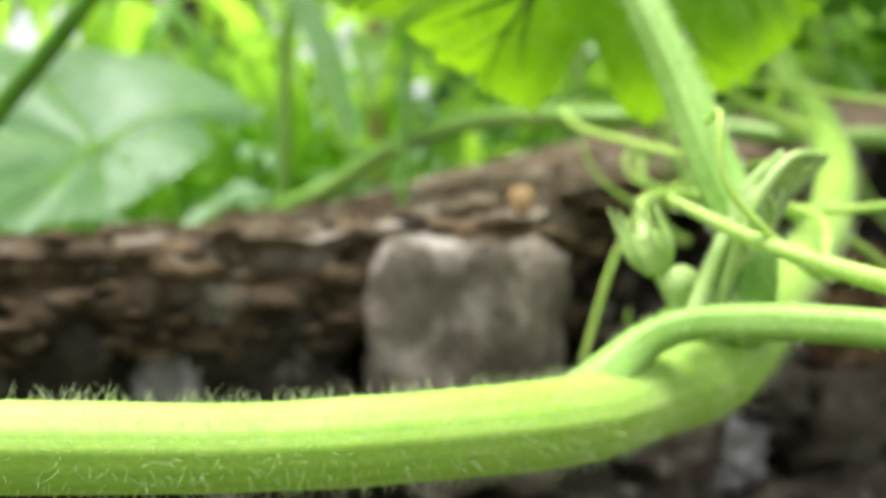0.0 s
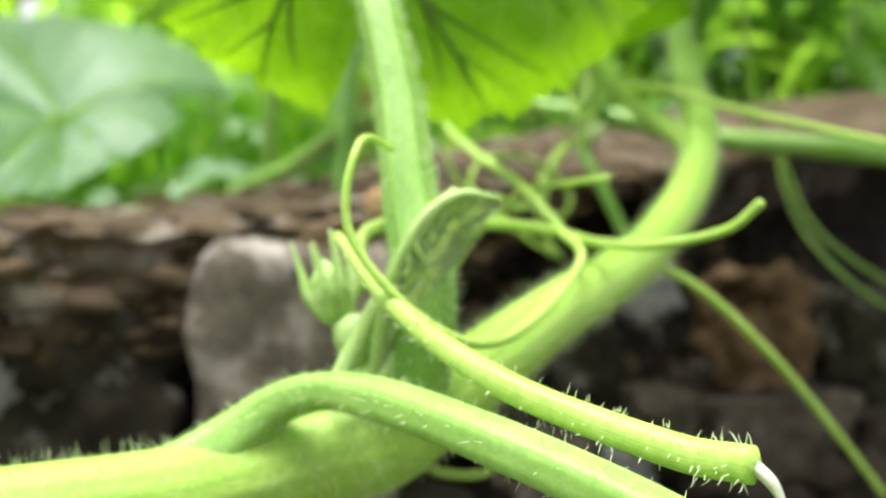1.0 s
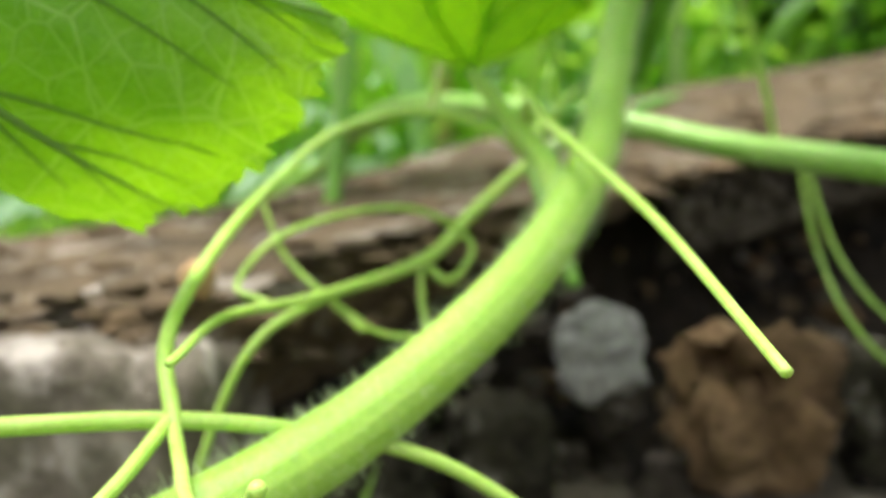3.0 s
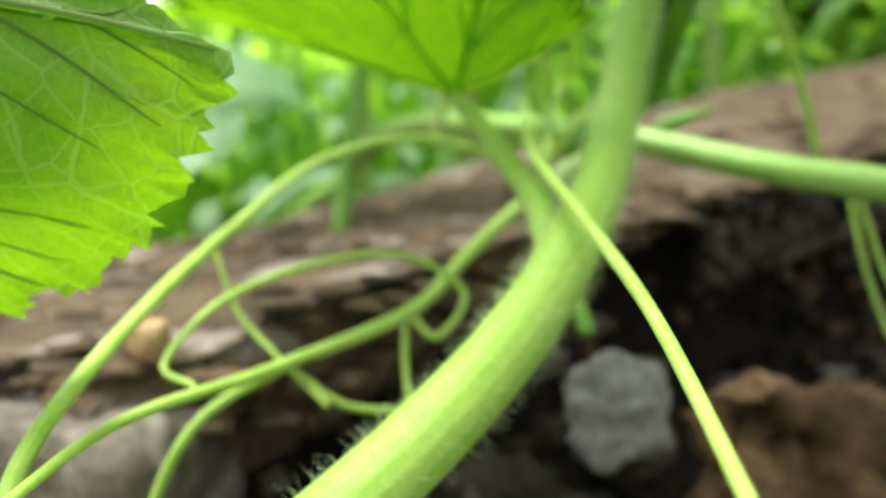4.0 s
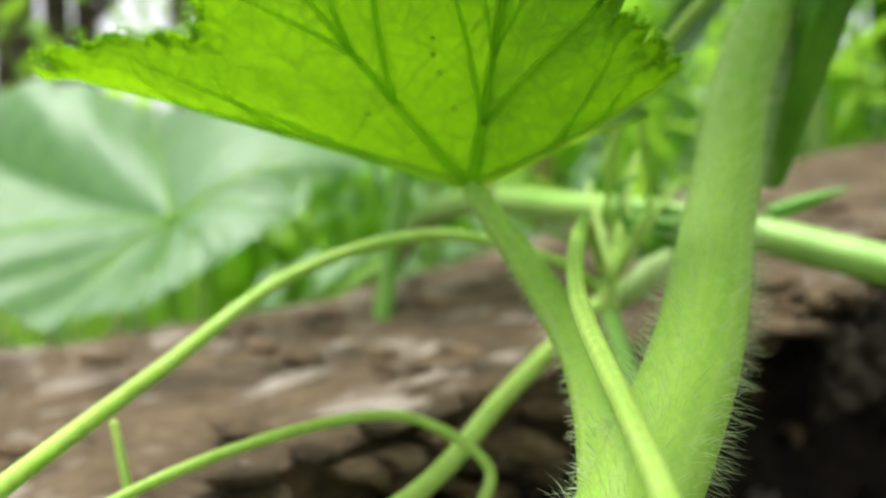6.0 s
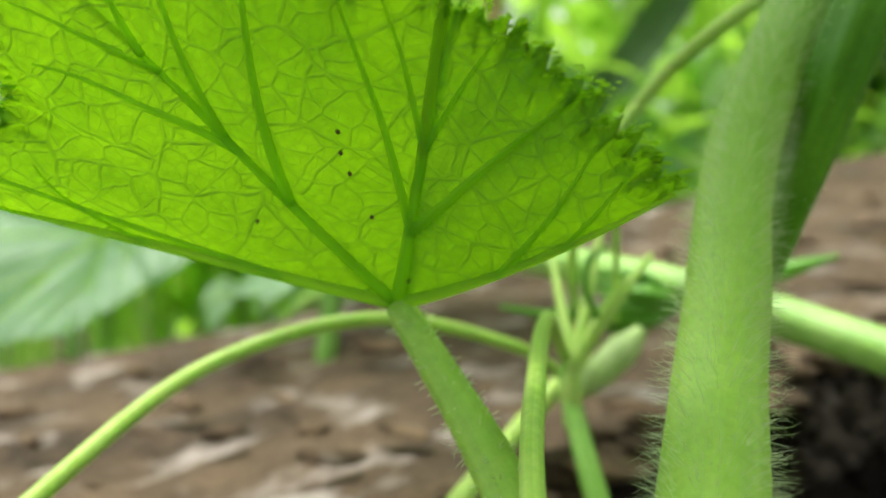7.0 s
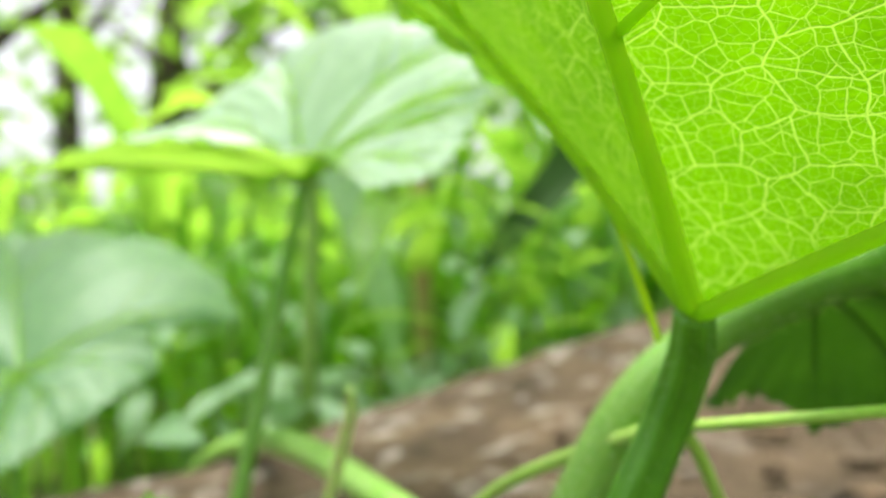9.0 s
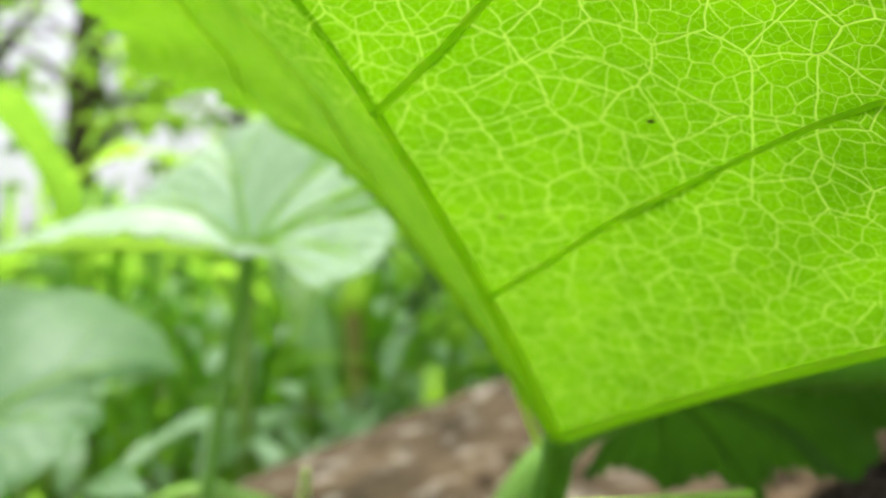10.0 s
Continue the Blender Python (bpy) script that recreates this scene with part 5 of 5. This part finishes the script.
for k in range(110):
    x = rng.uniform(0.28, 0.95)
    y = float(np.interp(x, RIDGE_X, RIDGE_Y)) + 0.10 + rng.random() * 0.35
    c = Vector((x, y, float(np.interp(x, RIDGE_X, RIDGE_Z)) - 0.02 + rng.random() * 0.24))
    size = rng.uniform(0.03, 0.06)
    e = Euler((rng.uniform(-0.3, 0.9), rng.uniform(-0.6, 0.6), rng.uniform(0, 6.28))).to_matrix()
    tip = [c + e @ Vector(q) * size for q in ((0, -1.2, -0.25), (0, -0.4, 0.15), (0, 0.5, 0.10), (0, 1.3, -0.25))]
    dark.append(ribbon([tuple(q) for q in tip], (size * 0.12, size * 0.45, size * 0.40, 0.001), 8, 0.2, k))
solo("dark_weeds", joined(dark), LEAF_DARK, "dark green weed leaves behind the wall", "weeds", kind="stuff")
pale = []
for k in range(110):
    x = rng.uniform(-0.42, 0.16)
    y = max(0.90, float(np.interp(x, RIDGE_X, RIDGE_Y)) + 0.06) + rng.random() * 0.30
    c = Vector((x, y, float(np.interp(x, RIDGE_X, RIDGE_Z)) - 0.02 + rng.random() ** 1.3 * 0.20))
    size = rng.uniform(0.016, 0.036)
    e = Euler((rng.uniform(0.0, 0.8), rng.uniform(-0.4, 0.4), rng.uniform(-0.9, 0.9))).to_matrix()
    tip = [c + e @ Vector(q) * size for q in ((0, -1.2, -0.25), (0, -0.4, 0.15), (0, 0.5, 0.10), (0, 1.3, -0.25))]
    pale.append(ribbon([tuple(q) for q in tip], (size * 0.12, size * 0.50, size * 0.42, 0.001), 8, 0.2, k))
solo("pale_weeds", joined(pale), LEAF_SKYLIT, "weed leaves close behind the wall, sky light in their pale colour", "weeds", kind="stuff")
sprig = thing("weed", (-0.19, 0.98, -0.15), "weed with pale pointed leaves just behind the wall", "weed")
part("stem", tube([(-0.19, 1.00, -0.16), (-0.185, 0.99, -0.06), (-0.175, 0.98, 0.02)], (0.003, 0.0025, 0.002), 20, 8), STEM_MID, sprig)
part("leaf_blade", ribbon([(-0.161, 1.055, 0.022), (-0.180, 1.000, 0.024), (-0.200, 0.955, 0.008), (-0.220, 0.925, -0.022)], (0.004, 0.016, 0.018, 0.002), 20, 0.25, 31, (0.2, -0.5, 0.8)), LEAF_SKYLIT, sprig, "pale pointed leaf")
part("leaf_blade", ribbon([(-0.175, 0.980, 0.020), (-0.230, 0.930, 0.030), (-0.270, 0.880, 0.010), (-0.300, 0.850, -0.020)], (0.004, 0.018, 0.016, 0.002), 20, 0.25, 32, (-0.2, -0.5, 0.8)), LEAF_SKYLIT, sprig, "pale pointed leaf")
solo("weeds", joined(weeds), GRASS, "bright green weeds and grass behind the wall", "weeds", kind="stuff")

# ---- far trees and hedge ----


def tree(place, height, girth, seed, crown=True):
    rs = random.Random(seed)
    x, y, z = place
    ob = thing("tree", place, "dark trunked tree with a ragged green crown", "tree", "trees in the distance")
    trunk = [(x, y, z), (x + rs.uniform(-0.1, 0.1), y, z + height * 0.4), (x + rs.uniform(-0.2, 0.2), y, z + height)]
    shapes = [tube(trunk, (girth, girth * 0.8, girth * 0.4), 30, 12, 0.08, 5, 0, 0.1, seed)]
    for k in range(6):
        f = rs.uniform(0.35, 0.95)
        a = rs.uniform(0, 6.28)
        b = np.array(trunk[0]) * (1 - f) + np.array(trunk[2]) * f
        e = b + np.array((math.cos(a), math.sin(a), 0.7)) * rs.uniform(0.5, 1.1)
        shapes.append(tube([b, (b + e) / 2 + np.array((0, 0, 0.1)), e], (girth * 0.35, girth * 0.22, girth * 0.08), 12, 7))
    part("trunk", joined(shapes), BARK, ob)
    verts, faces, uvs = [], [], []
    for k in range(1100 if crown else 260):
        f = rs.random() ** 0.7
        a = rs.uniform(0, 6.28)
        r = rs.random() ** 0.6 * height * 0.38
        c = Vector((x + r * math.cos(a), y + r * math.sin(a) * 0.8, z + height * (0.35 + 0.75 * f)))
        if noise.noise(c * 1.6 + Vector((seed, 0, 0))) < -0.12:
            continue
        s = rs.uniform(0.03, 0.08)
        e = Euler((rs.uniform(-1, 1), rs.uniform(-1, 1), rs.uniform(0, 6.28))).to_matrix()
        i = len(verts)
        for u, v in ((0, -1.3), (0.6, -0.2), (0.4, 0.7), (0, 1.4), (-0.4, 0.7), (-0.6, -0.2)):
            verts.append(tuple(c + e @ Vector((u * s, v * s, 0.12 * s * abs(u)))))
            uvs.append((u * s, v * s))
        faces.append((i, i + 1, i + 2, i + 3))
        faces.append((i, i + 3, i + 4, i + 5))
    part("crown", (verts, faces, uvs), GRASS, ob)
    return ob


tree((-2.6, 4.2, -0.2), 3.2, 0.10, 1, False)
tree((-1.7, 4.6, -0.2), 3.0, 0.09, 2)
tree((0.9, 4.0, -0.2), 3.0, 0.10, 3)
tree((-3.8, 4.8, -0.2), 3.4, 0.12, 4, False)
tree((2.4, 4.2, -0.2), 3.2, 0.10, 5)
tree((-0.4, 5.0, -0.2), 3.4, 0.11, 6)
tree((-1.05, 3.4, -0.2), 2.4, 0.07, 7)
tree((-2.1, 3.5, -0.2), 2.6, 0.08, 8, False)
tree((-1.30, 4.9, -0.2), 3.6, 0.20, 9)
tree((-3.5, 3.35, -0.2), 3.0, 0.10, 10, False)
tree((-4.3, 3.7, -0.2), 3.2, 0.12, 11, False)
tree((-3.0, 2.75, -0.2), 2.6, 0.06, 12, False)
tree((-2.75, 2.9, -0.2), 2.6, 0.07, 13, False)


def hedge_shape():
    verts, faces, uvs = [], [], []
    rs = random.Random(77)
    for k in range(9000):
        x = rs.uniform(-4.5, 4.0)
        y = 2.7 + 0.5 * noise.noise(Vector((x * 0.9, 3, 0))) + rs.random() * (0.8 + 0.5 * noise.noise(Vector((x * 1.1, 7, 0))))
        top = 0.62 + 0.35 * noise.noise(Vector((x * 1.3, 0, 0))) + (0.45 if x > -0.2 else 0.0) - (0.12 if x < -1.9 else 0.0)
        z = -0.15 + rs.random() ** 0.8 * (top + 0.15)
        s = rs.uniform(0.02, 0.06)
        e = Euler((rs.uniform(-1.2, 1.2), rs.uniform(-1.2, 1.2), rs.uniform(0, 6.28))).to_matrix()
        c = Vector((x, y, z))
        i = len(verts)
        for u, v in ((0, -1.4), (0.5, -0.2), (0.35, 0.7), (0, 1.5), (-0.35, 0.7), (-0.5, -0.2)):
            verts.append(tuple(c + e @ Vector((u * s, v * s, 0.15 * s * abs(u)))))
            uvs.append((u * s, v * s))
        faces.append((i, i + 1, i + 2, i + 3))
        faces.append((i, i + 3, i + 4, i + 5))
    return verts, faces, uvs


solo("bushes", hedge_shape(), GRASS, "dense green bushes far behind the maize", "bushes", kind="stuff")
